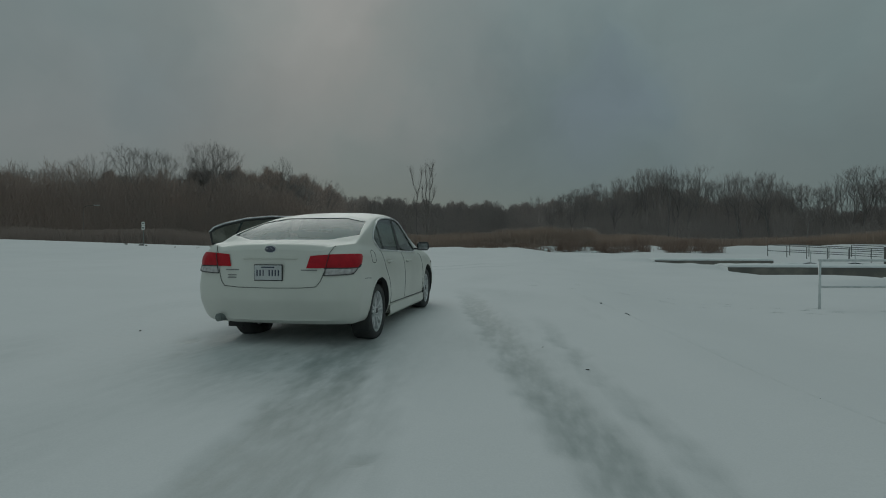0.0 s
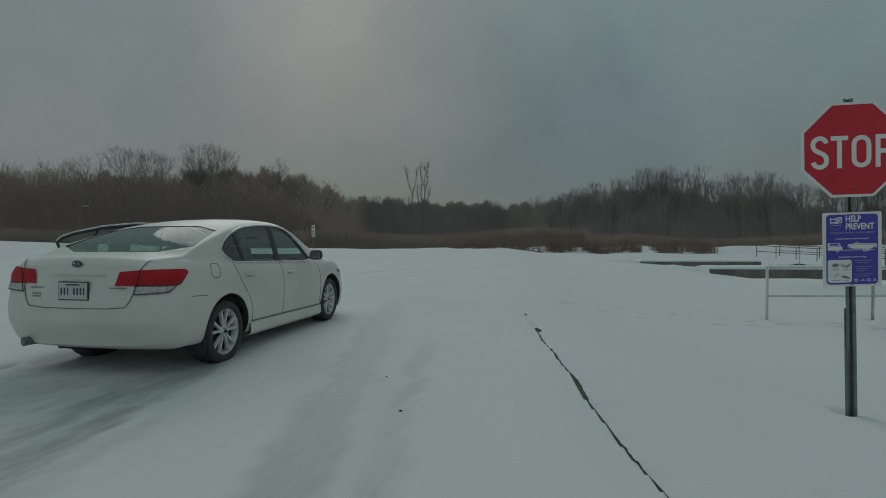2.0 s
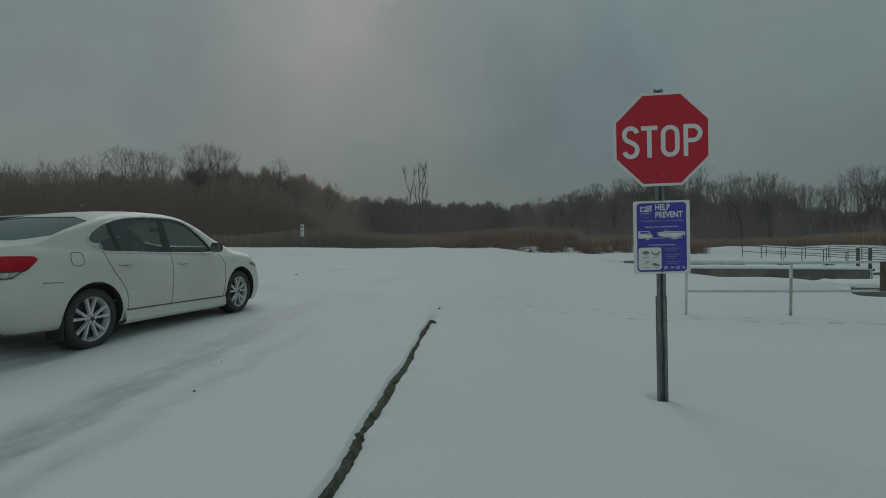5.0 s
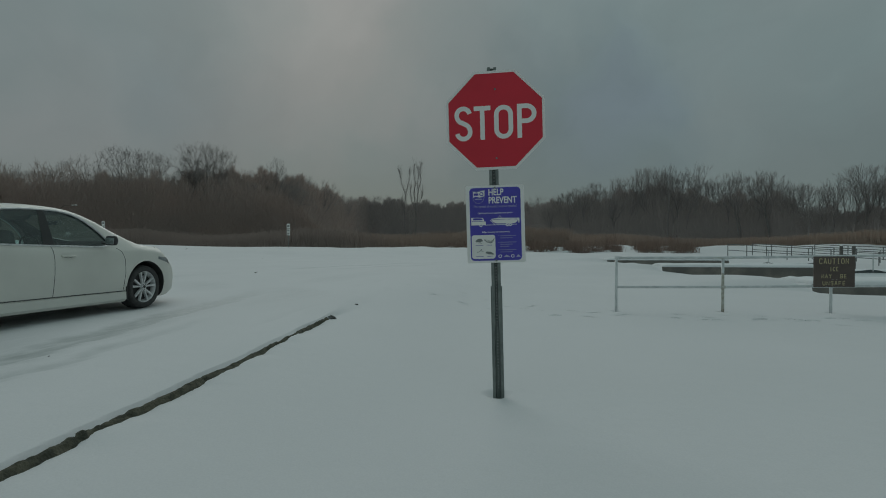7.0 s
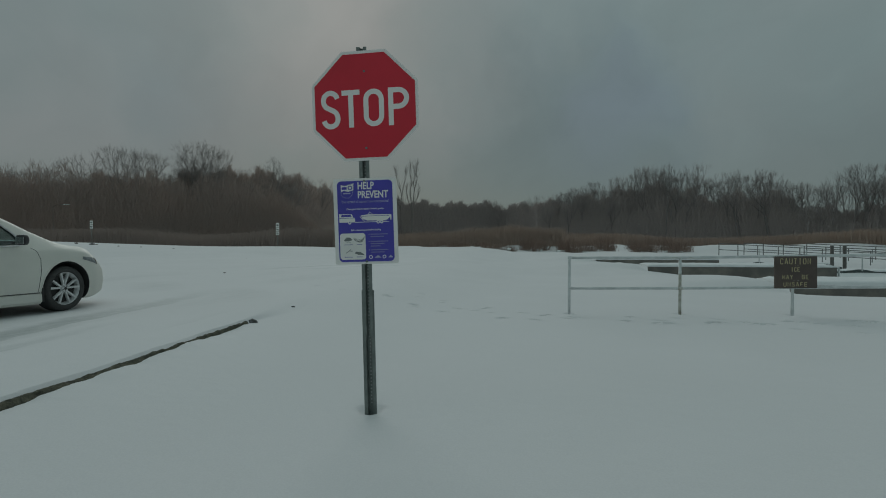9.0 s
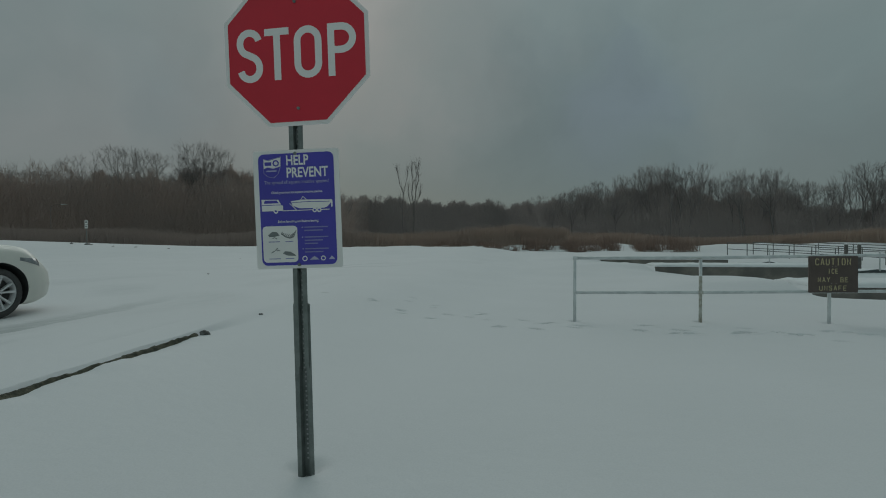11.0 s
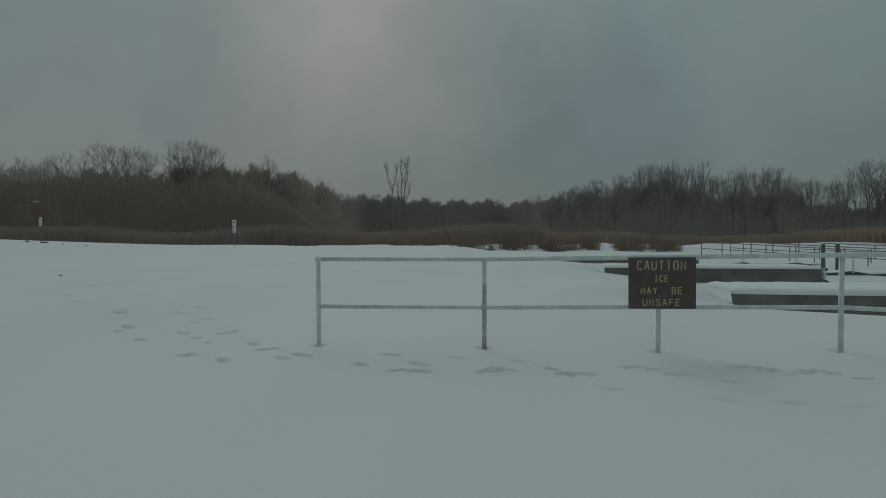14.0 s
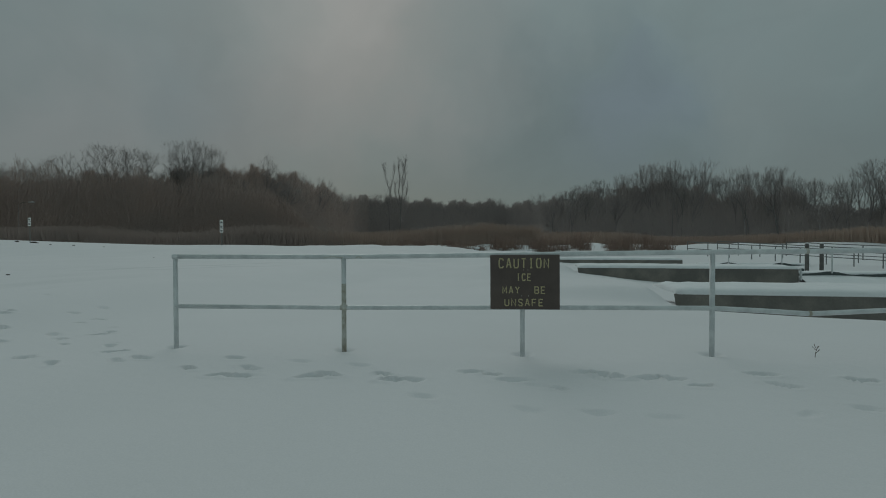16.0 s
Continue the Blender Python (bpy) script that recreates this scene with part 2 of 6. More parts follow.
POST_STEEL = mat("green_grey_steel", (0.21, 0.235, 0.225), 0.6, 0.2, second=(0.15, 0.172, 0.165), scale=14, mix=0.7, fine=0.2, bump_scale=90)
HOLE = mat("hole_light", (0.5, 0.52, 0.52), 0.8)
GALV = mat("galvanised_pipe", (0.66, 0.69, 0.69), 0.45, 0.15, second=(0.54, 0.57, 0.575), scale=9, mix=0.7, fine=0.12, bump_scale=70)
RUST = mat("rusty_pipe", (0.36, 0.34, 0.28), 0.75, 0.15, second=(0.56, 0.57, 0.53), scale=11, mix=0.7, fine=0.2)
BOARD = mat("brown_board", (0.115, 0.088, 0.076), 0.7, second=(0.092, 0.072, 0.064), scale=6, fine=0.12, bump=0.1)
YELLOW = mat("routed_yellow", (0.52, 0.46, 0.26), 0.75, second=(0.4, 0.35, 0.21), scale=40, mix=0.9, fine=0.25, bump_scale=140)
CONCRETE = mat("dock_concrete", (0.24, 0.222, 0.195), 0.9, second=(0.16, 0.152, 0.138), scale=1.1, mix=0.8, fine=0.18, bump=0.3, bump_scale=22)
FLOAT = mat("dark_float", (0.06, 0.08, 0.08), 0.6, second=(0.085, 0.1, 0.1), scale=5)
TIMBER = mat("dark_pile_timber", (0.16, 0.155, 0.145), 0.9, second=(0.11, 0.106, 0.1), scale=7)
KERB = mat("mossy_kerb", (0.125, 0.12, 0.085), 0.95, second=(0.06, 0.062, 0.045), scale=14, mix=0.9, fine=0.35, bump=0.8, bump_scale=70)
ROCK = mat("dark_kerb_chunk", (0.09, 0.09, 0.085), 0.8, second=(0.16, 0.165, 0.165), scale=18, mix=0.9, bump=0.5)
BARK = mat("grey_bark", (0.25, 0.225, 0.215), 0.95, second=(0.2, 0.18, 0.172), scale=0.5, fine=0.2, bump_scale=12, vary=0.3)
BARK_DARK = mat("dark_dead_bark", (0.21, 0.19, 0.18), 0.95, second=(0.17, 0.155, 0.145), scale=0.8, fine=0.2, bump_scale=12)
TWIGS = mat("bare_twigs", (0.4, 0.36, 0.345), 0.95, second=(0.35, 0.32, 0.31), scale=0.2, fine=0.15, bump_scale=5, vary=0.3)
BRUSH = mat("brown_brush", (0.53, 0.42, 0.375), 0.95, second=(0.48, 0.395, 0.36), scale=0.05, mix=0.6, fine=0.06, bump_scale=3)
# the haze of distance is put into this greyer base colour
BRUSH_FAR = mat("hazed_grey_brush", (0.45, 0.385, 0.365), 0.95, second=(0.4, 0.35, 0.335), scale=0.05, mix=0.6, fine=0.06, bump_scale=3)
REED = mat("dry_reeds", (0.46, 0.345, 0.28), 0.95, second=(0.36, 0.275, 0.235), scale=0.06, mix=0.4, fine=0.04, bump_scale=4)
REED_DARK = mat("old_dark_reeds", (0.38, 0.3, 0.265), 0.95, second=(0.32, 0.26, 0.235), scale=0.06, mix=0.4, fine=0.04, bump_scale=4)
SCRUB = mat("rusty_scrub", (0.4, 0.305, 0.265), 0.95, second=(0.36, 0.29, 0.26), scale=0.08, mix=0.6, fine=0.05, bump_scale=3)
SHRUB = mat("shrub_stems", (0.3, 0.21, 0.17), 0.95, second=(0.22, 0.155, 0.13), scale=1.0)
WEED = mat("dead_stems", (0.2, 0.13, 0.1), 0.95, second=(0.13, 0.09, 0.075), scale=2)
RAIL = mat("weathered_rail_steel", (0.24, 0.245, 0.24), 0.6, 0.3, second=(0.17, 0.175, 0.175), scale=6)
HEADLAMP = mat("headlamp_glass", (0.14, 0.16, 0.17), 0.12, second=(0.3, 0.32, 0.33), scale=18, coat=0.6)
LEAF = mat("dead_leaf", (0.05, 0.035, 0.025), 0.9)


# ---------------------------------------------------------------- mesh helpers
def link_mesh(name, me, material, parent=None, label="", smooth=False, sharp=None):
    if material and not me.materials:
        me.materials.append(material)
    if smooth or sharp:
        me.polygons.foreach_set("use_smooth", [True] * len(me.polygons))
        if sharp:
            me.set_sharp_from_angle(angle=radians(sharp))
    ob = new(name, me)
    if parent:
        ob.parent = parent
    if label:
        ob["label"] = label
    return ob


def part(name, bm, material, parent=None, label="", smooth=False, sharp=None):
    me = bpy.data.meshes.new(name)
    bmesh.ops.recalc_face_normals(bm, faces=bm.faces[:])
    bm.to_mesh(me)
    bm.free()
    return link_mesh(name, me, material, parent, label, smooth, sharp)


def from_lists(name, verts, faces, material, parent=None, label="", smooth=False, sharp=None):
    me = bpy.data.meshes.new(name)
    me.from_pydata(verts, [], faces)
    me.update()
    return link_mesh(name, me, material, parent, label, smooth, sharp)


def add_box(bm, c, s, bevel=0.0, m=None):
    r = bmesh.ops.create_cube(bm, size=1.0)
    vs = r["verts"]
    for v in vs:
        v.co = Vector((v.co.x * s[0], v.co.y * s[1], v.co.z * s[2]))
    if bevel:
        es = list({e for v in vs for e in v.link_edges})
        g = bmesh.ops.bevel(bm, geom=es, offset=bevel, segments=2, affect="EDGES", profile=0.5)
        vs = list({v for f in g["faces"] for v in f.verts} | {v for v in vs if v.is_valid})
    for v in vs:
        v.co = v.co + Vector(c) if m is None else m @ (v.co + Vector(c))
    return vs


def box(c, s, bevel=0.0):
    bm = bmesh.new()
    add_box(bm, c, s, bevel)
    return bm


def add_tube(bm, pts, radius, n=10, cap=True):
    """A round bar along points; radius may be one number or one for each point."""
    pts = [Vector(p) for p in pts]
    rad = radius if isinstance(radius, (list, tuple)) else [radius] * len(pts)
    rings, side = [], None
    for i, p in enumerate(pts):
        d = (pts[min(i + 1, len(pts) - 1)] - pts[max(i - 1, 0)]).normalized()
        if side is None:
            side = d.cross(Vector((0.31, 0.17, 0.93))).normalized()
            if side.length < 0.1:
                side = d.orthogonal().normalized()
        side = (side - d * side.dot(d)).normalized()
        oth = d.cross(side)
        rings.append([bm.verts.new(p + (side * math.cos(2 * math.pi * k / n) + oth * math.sin(2 * math.pi * k / n)) * rad[i]) for k in range(n)])
    for a, b in zip(rings, rings[1:]):
        for k in range(n):
            bm.faces.new((a[k], a[(k + 1) % n], b[(k + 1) % n], b[k]))
    if cap:
        bm.faces.new(rings[0][::-1])
        bm.faces.new(rings[-1])
    return bm


def tube(pts, radius, n=10):
    return add_tube(bmesh.new(), pts, radius, n)


def plate(outline, y0, y1, bevel=0.0):
    """A flat plate from an (x, z) outline, between two depths in y."""
    bm = bmesh.new()
    a = [bm.verts.new((x, y0, z)) for x, z in outline]
    b = [bm.verts.new((x, y1, z)) for x, z in outline]
    bm.faces.new(a)
    bm.faces.new(b[::-1])
    n = len(a)
    for i in range(n):
        bm.faces.new((a[i], b[i], b[(i + 1) % n], a[(i + 1) % n]))
    return bm


def round_rect(w, h, r, cx=0.0, cz=0.0, n=5):
    pts = []
    for sx, sz, a0 in ((1, 1, 0), (-1, 1, 90), (-1, -1, 180), (1, -1, 270)):
        for k in range(n + 1):
            a = radians(a0 + 90 * k / n)
            pts.append((cx + sx * (w / 2 - r) + r * math.cos(a), cz + sz * (h / 2 - r) + r * math.sin(a)))
    return pts


def lettering(name, words, height, material, parent, x, y, z, stretch=1.0, thick=0.001, bold=0.0, align="CENTER", label=""):
    """Words as a mesh facing -y, with capitals of the given height."""
    cu = bpy.data.curves.new(name, "FONT")
    cu.body, cu.size, cu.extrude, cu.offset = words, height / 0.72, thick, bold
    cu.align_x, cu.align_y = align, "CENTER"
    cu.resolution_u = 4
    tmp = new(name + "_curve", cu)
    me = bpy.data.meshes.new_from_object(tmp.evaluated_get(bpy.context.evaluated_depsgraph_get()))
    bpy.data.objects.remove(tmp)
    bpy.data.curves.remove(cu)
    me.transform(Matrix.Translation((x, y, z)) @ Matrix.Rotation(radians(90), 4, "X") @ Matrix.Diagonal((stretch, 1, 1, 1)))
    me.name = name
    me.materials.clear()
    return link_mesh(name, me, material, parent, label)


def sstep(v, a, b):
    t = np.clip((np.asarray(v, float) - a) / (b - a), 0, 1)
    return t * t * (3 - 2 * t)


# ---------------------------------------------------------------- ground
rng = np.random.default_rng(7)
WAVES = [(rng.uniform(0, 6.28), rng.uniform(0, 6.28), k) for k in (0.12, 0.19, 0.31, 0.5, 0.83, 1.3, 2.1, 3.4) for _ in range(2)]


def drift(x, y):
    out = np.zeros_like(x)
    for n, (a, ph, k) in enumerate(WAVES):
        out += np.sin(k * (x * math.cos(a) + y * math.sin(a)) + ph + 0.7 * np.sin(0.37 * k * (x - y) + n)) * 0.011 / (k ** 0.6)
    return out


def kerb_x(y):
    return -2.25 - 0.055 * y + 0.011 * np.sin(2.3 * y + 0.5) + 0.007 * np.sin(5.7 * y + 1)


def kerb_cover(y):
    """How far the verge's snow is heaped against the kerb, 0 to 1."""
    return np.clip(0.23 + 0.16 * np.sin(1.9 * y + 0.4) + 0.2 * np.sin(4.7 * y + 2.0) + 0.1 * np.sin(11.3 * y) + 0.05 * np.sin(23 * y + 1), 0, 0.75) * (1 - sstep(y, 2.2, 3.2))


def band(x, y, p, q, half, soft):
    """1 within half a width of the line from p to q, falling to 0."""
    d = np.array([q[0] - p[0], q[1] - p[1]], float)
    ln = math.hypot(*d)
    t = ((x - p[0]) * d[0] + (y - p[1]) * d[1]) / ln
    off = np.abs((x - p[0]) * d[1] - (y - p[1]) * d[0]) / ln
    ends = sstep(t, -soft, soft) * (1 - sstep(t, ln - soft, ln + soft))
    return (1 - sstep(off, half - 0.09, half + 0.1)) * ends


TRACKS = (((-4.9, 4.6), (-3.5, -5.5), 0.2, 2.4, 0.85), ((-3.74, 1.2), (-3.4, -3.6), 0.07, 1.4, 0.6), ((-4.25, 2.5), (-3.6, -4.0), 0.1, 1.6, 0.25),
          ((-6.05, 0.6), (-5.1, -5.3), 0.31, 0.9, 0.92), ((-5.35, -0.6), (-4.98, -3.4), 0.1, 0.6, 0.4), ((-7.55, 0.6), (-7.3, -1.1), 0.16, 0.5, 0.9), ((-8.8, 15.6), (-5.0, 20.6), 0.25, 1.2, 0.4), ((-7.0, 15.2), (-3.6, 19.4), 0.2, 1.2, 0.25))
# dark wet marks: x, y, half length along the track
MARKS = ((-5.05, -2.84, 0.09), (-5.02, -3.05, 0.08), (-6.42, -0.65, 0.12), (-6.33, -1.32, 0.16), (-5.49, -0.94, 0.1), (-5.6, -1.25, 0.12), (-7.8, -0.15, 0.2))


def pressed_shaded(x, y):
    out = np.zeros_like(x)
    # the edges of the ruts are uneven
    wob = 0.03 * np.sin(3.1 * y + 2 * np.sin(1.3 * y)) + 0.02 * np.sin(8.3 * y + 5 * x) + 0.015 * np.sin(17 * y - 9 * x)
    for p, q, half, soft, how in TRACKS:
        out = np.maximum(out, how * band(x + wob, y, p, q, half, soft))
    for cx, cy, ln in MARKS:
        q = ((x - cx + 0.16 * (y - cy) + 0.5 * wob) / (0.4 * ln)) ** 2 + ((y - cy) / ln) ** 2
        out = np.maximum(out, np.exp(-q ** 2))
    # wet ground beneath the car, with the car's shade painted into its footprint
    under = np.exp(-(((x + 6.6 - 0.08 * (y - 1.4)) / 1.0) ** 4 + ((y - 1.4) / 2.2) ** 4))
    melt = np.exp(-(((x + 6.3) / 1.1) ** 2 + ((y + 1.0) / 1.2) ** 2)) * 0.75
    # thin, scuffed snow over the rest of the lot
    scuff = np.sin(1.7 * x + 0.6 * y + np.sin(0.9 * y)) * np.sin(0.55 * y - 0.8 * x + 1.3) * (x < kerb_x(y) - 0.5) * (1 - sstep(y, 8, 16)) * (1 - sstep(-x, 9, 14))
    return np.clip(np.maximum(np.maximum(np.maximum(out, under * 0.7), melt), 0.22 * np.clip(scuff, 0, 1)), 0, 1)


# footprints: along the fence, and a trodden group by its end
PRINTS_FENCE = ((2.84, 4.58), (3.02, 5.0), (3.37, 4.66), (3.25, 4.41), (3.43, 4.4), (4.03, 4.45), (4.15, 4.54), (4.59, 4.64), (4.71, 4.49), (4.85, 4.51), (5.32, 4.85), (5.49, 4.78), (5.66, 4.64),
                (6.01, 4.45), (6.36, 4.92), (6.46, 4.83), (6.74, 4.79), (6.9, 4.79), (7.08, 4.61), (7.67, 4.99), (7.7, 4.71), (8.36, 4.92), (8.9, 4.85), (9.4, 5.0))
PRINTS_END = ((-1.42, 6.42), (0.05, 5.8), (0.73, 5.3), (0.95, 4.67), (1.45, 4.48), (-0.92, 7.55), (-0.31, 6.84), (0.32, 6.41), (0.56, 6.08), (0.59, 5.89), (1.19, 5.47), (1.63, 5.02), (2.11, 4.8), (1.97, 4.66),
              (-0.31, 6.54), (0.42, 5.56), (-2.85, 8.02), (-2.24, 7.88), (-0.89, 6.99), (1.3, 5.3), (-3.98, 9.15), (-3.43, 7.54), (-2.55, 6.88), (-1.52, 6.59), (-0.77, 5.86), (-0.7, 5.6), (-0.16, 5.32), (0.9, 4.74))
PRINTS_FAINT = ((5.04, 4.12), (5.79, 3.96), (6.22, 3.97), (6.64, 3.92), (7.54, 4.09), (8.0, 4.25), (3.7, 4.95), (4.3, 4.9))


@functools.lru_cache(maxsize=None)
def prints():
    r = np.random.default_rng(11)
    out = []
    for places, d0, d1, turn in ((PRINTS_FENCE, 0.035, 0.075, 0.5), (PRINTS_END, 0.025, 0.06, 0.8), (PRINTS_FAINT, 0.012, 0.022, 0.6)):
        for x, y in places:
            a = r.uniform(-turn, turn)
            y -= 0.05 if places is PRINTS_END else 0.12
            out.append((x, y, a, r.uniform(d0, d1)))
            # scuffed snow beside most of them
            if r.random() < 0.22:
                out.append((x + r.uniform(-0.14, 0.16), y + r.uniform(-0.09, 0.09), a + r.uniform(-0.5, 0.5), d0 * 0.4))
    return out


def shore(x, y):
    """How far the ground has gone down to the frozen basin."""
    return sstep(x + 0.06 * (y - 11), 6.4, 13.5) * sstep(y, 7.6, 12.2) * (1 - sstep(y, 33, 47))


def height(x, y):
    x, y = np.asarray(x, float), np.asarray(y, float)
    lot = 0.2 + 0.03 * np.clip(-y, 0, 4) + sstep(y, 10, 48) * (0.22 + 0.028 * np.clip(-x - 16, 0, 55))
    verge = -0.012 * np.clip(y, -8, 14) + sstep(y, 51, 57) * 0.78 + 0.07 * np.exp(-((x - 8.2) ** 2 + (y - 5.6) ** 2) / 2.2)
    gap = x - kerb_x(np.clip(y, -30, 8))
    step = 0.065 * (1 - sstep(y, 2.2, 8.4))
    w = sstep(gap, 0.0, 2.0 + 0.18 * np.clip(y, 0, 20))
    right = (lot - step) * (1 - w) + verge * w
    soft = 0.004 + 0.2 * sstep(y, 2.3, 4.2)
    side = sstep(gap, -soft, soft)
    z = lot * (1 - side) + right * side
    # snow is banked a little along the kerb
    z += 0.025 * np.exp(-((gap + 0.35) / 0.3) ** 2) * (1 - sstep(y, 2, 6))
    z += side * 0.058 * kerb_cover(y) * np.exp(-(np.clip(gap - 0.04, 0, 9) / 0.16) ** 2)
    basin = -0.78 + 0.3 * sstep(y, 24, 34)
    s = shore(x, y)
    z = z * (1 - s) + basin * s
    # the shore ends of the docks are buried in snow
    for x0, x1, y0, top, wide, _ in DOCKS:
        bury = (1 - sstep(x, x0 - 0.7, x0 - 0.05)) * sstep(x, x0 - 5, x0 - 2) * sstep(y, y0 - 1.0, y0 + 0.3) * (1 - sstep(y, y0 + wide + 1, y0 + wide + 5))
        z = np.maximum(z, z * (1 - bury) + (top + 0.1) * bury)
    calm = 1 - 0.85 * s
    z += drift(x, y) * calm * (0.55 + sstep(np.hypot(x, y), 6, 30) * 1.2)
    # beyond the lot the marsh lies lower
    edge = 46 + 0.06 * np.clip(x, -60, 0) + 11.5 * sstep(x, -14, 0)
    z -= sstep(y, edge, edge + 6) * (0.85 + 0.012 * np.clip(-x - 18, 0, 55))
    # low heaps along the far edge
    z += 0.22 * np.exp(-((y - edge - 1) / 2.0) ** 2) * np.clip(np.sin(x * 0.8) * np.sin(x * 0.31 + 1) + 0.1, 0, 1) * sstep(x, -10, 2)
    p = pressed_shaded(x, y)
    z -= 0.035 * p
    near = (np.abs(x) < 14) & (np.abs(y) < 14)
    if near.any():
        for cx, cy, a, deep in prints():
            dx, dy = x - cx, y - cy
            u, v = dx * math.cos(a) + dy * math.sin(a), -dx * math.sin(a) + dy * math.cos(a)
            size = 0.75 + 0.5 * abs(math.sin(cx * 37 + cy * 11))
            u, v = u + 0.016 * np.sin(31 * dy + 9 * cx), v + 0.014 * np.sin(27 * dx + 7 * cy)
            q = (u / (0.088 * size)) ** 2 + (v / (0.036 * size)) ** 2
            z -= np.where(q < 9, deep * np.exp(-q ** 3) - 0.22 * deep * np.exp(-((np.sqrt(q) - 1.5) / 0.3) ** 2), 0)
    # the car's wheels stand in ruts
    for cx, cy, deep in WHEEL_RUTS:
        z -= deep * np.exp(-(((x - cx) / 0.24) ** 2 + ((y - cy) / 0.5) ** 2))
    # dips where the posts stand
    for cx, cy, r in POST_FEET:
        z -= 0.045 * np.exp(-(((x - cx) ** 2 + (y - cy) ** 2) / r ** 2) ** 2)
    return z


WHEEL_RUTS = ((-5.85, 0.5, 0.03), (-7.5, 0.63, 0.03), (-5.63, 3.14, 0.01), (-7.3, 3.27, 0.01))
FENCE_X = (2.07, 3.93, 5.75, 7.53, 9.33, 11.15)
FENCE_A, FENCE_SLOPE = 5.215, 0.0435
POST_FEET = [(0.0, 0.0, 0.085)] + [(x, FENCE_A + FENCE_SLOPE * x, 0.08) for x in FENCE_X]


DOCKS = ((9.08, 19.5, 11.7, -0.05, 2.0, 1), (8.35, 17.25, 23.2, -0.12, 2.0, 2), (7.4, 15.55, 32.6, -0.12, 2.0, 3))


def ground_z(x, y):
    return float(height(np.array([x]), np.array([y]))[0])


def build_ground():
    g = lambda a, b, n: list(a + np.sign(b - a) * np.geomspace(0.4, abs(b - a), n))  # noqa: E731
    xs = sorted(g(-9, -2500, 40)) + list(np.arange(-9, -3, 0.085)) + list(np.arange(-3, -2.7, 0.06)) + list(np.arange(-2.7, -1.6, 0.018)) + list(np.arange(-1.6, 10, 0.034)) + list(np.arange(10, 22, 0.2)) + g(22, 2500, 40)
    ys = sorted(g(-6.5, -2500, 24)) + list(np.arange(-6.5, -3.5, 0.085)) + list(np.arange(-3.5, 2.8, 0.045)) + list(np.arange(2.8, 3.8, 0.085)) + list(np.arange(3.8, 5.4, 0.028)) + list(np.arange(5.4, 7.8, 0.045)) + list(np.arange(7.8, 13, 0.12)) + list(np.arange(13, 62, 0.4)) + g(62, 2500, 34)
    xs, ys = np.array(xs), np.array(ys)
    X, Y = np.meshgrid(xs, ys)
    Z = height(X, Y)
    nx, ny = len(xs), len(ys)
    verts = np.stack([X.ravel(), Y.ravel(), Z.ravel()], 1)
    i = (np.arange(ny - 1)[:, None] * nx + np.arange(nx - 1)[None]).ravel()
    quads = np.stack([i, i + 1, i + nx + 1, i + nx], 1)
    me = bpy.data.meshes.new("ground")
    me.vertices.add(len(verts))
    me.vertices.foreach_set("co", verts.ravel())
    me.loops.add(quads.size)
    me.loops.foreach_set("vertex_index", quads.ravel().astype(np.int32))
    me.polygons.add(len(quads))
    me.polygons.foreach_set("loop_start", np.arange(0, quads.size, 4, dtype=np.int32))
    me.update(calc_edges=True)
    at = me.attributes.new("pressed_shaded", "FLOAT", "POINT")
    at.data.foreach_set("value", pressed_shaded(X, Y).ravel().astype(np.float32))
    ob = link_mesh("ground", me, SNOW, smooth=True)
    return tagged(ob, "snow-covered parking lot and verge with icy tyre tracks", "ground", kind="structure")


build_ground()


def build_kerb():
    """The bare mossy strip of the kerb that shows between the snow of the lot and the verge."""
    r = np.random.default_rng(3)
    verts, faces = [], []
    ys = np.arange(-9.0, 2.56, 0.022)

    def wander(n, amount):
        return np.convolve(r.normal(size=len(ys) + n - 1), np.ones(n) / n ** 0.5, "valid") * amount

    lip, out, rough = wander(19, 0.012), wander(31, 0.012) + wander(7, 0.005), wander(2, 0.004)
    cover = kerb_cover(ys)
    xk = kerb_x(ys)
    zl, zr = height(xk - 0.03, ys), height(xk + 0.08, ys)
    fade = 1 - sstep(ys, 1.2, 2.6) * 0.7
    for i, y in enumerate(ys):
        foot = max(0.005, (0.02 * (1 - cover[i]) + 0.4 * out[i]) * fade[i]) + 0.7 * rough[i]
        top = zl[i] - 0.023 - 0.3 * abs(lip[i])
        x0 = xk[i] + 0.012 + 0.35 * abs(lip[i])
        low = min(zr[i] + 0.004, top - 0.004)
        verts += [(x0 - 0.07, y, top - 0.02), (x0, y, top + rough[i]), (x0 + 0.012, y, top - 0.006), (x0 + 0.014 + 0.3 * foot, y, 0.45 * top + 0.55 * low + rough[i]),
                  (x0 + 0.014 + foot, y, low), (x0 + 0.03 + foot, y, low - 0.03)]
    n = 6
    for i in range(len(ys) - 1):
        for k in range(n - 1):
            faces.append((i * n + k, i * n + k + 1, (i + 1) * n + k + 1, (i + 1) * n + k))
    return tagged(from_lists("kerb", verts, faces, KERB), "mossy kerb edge showing between banks of snow", "kerb", kind="structure")


build_kerb()


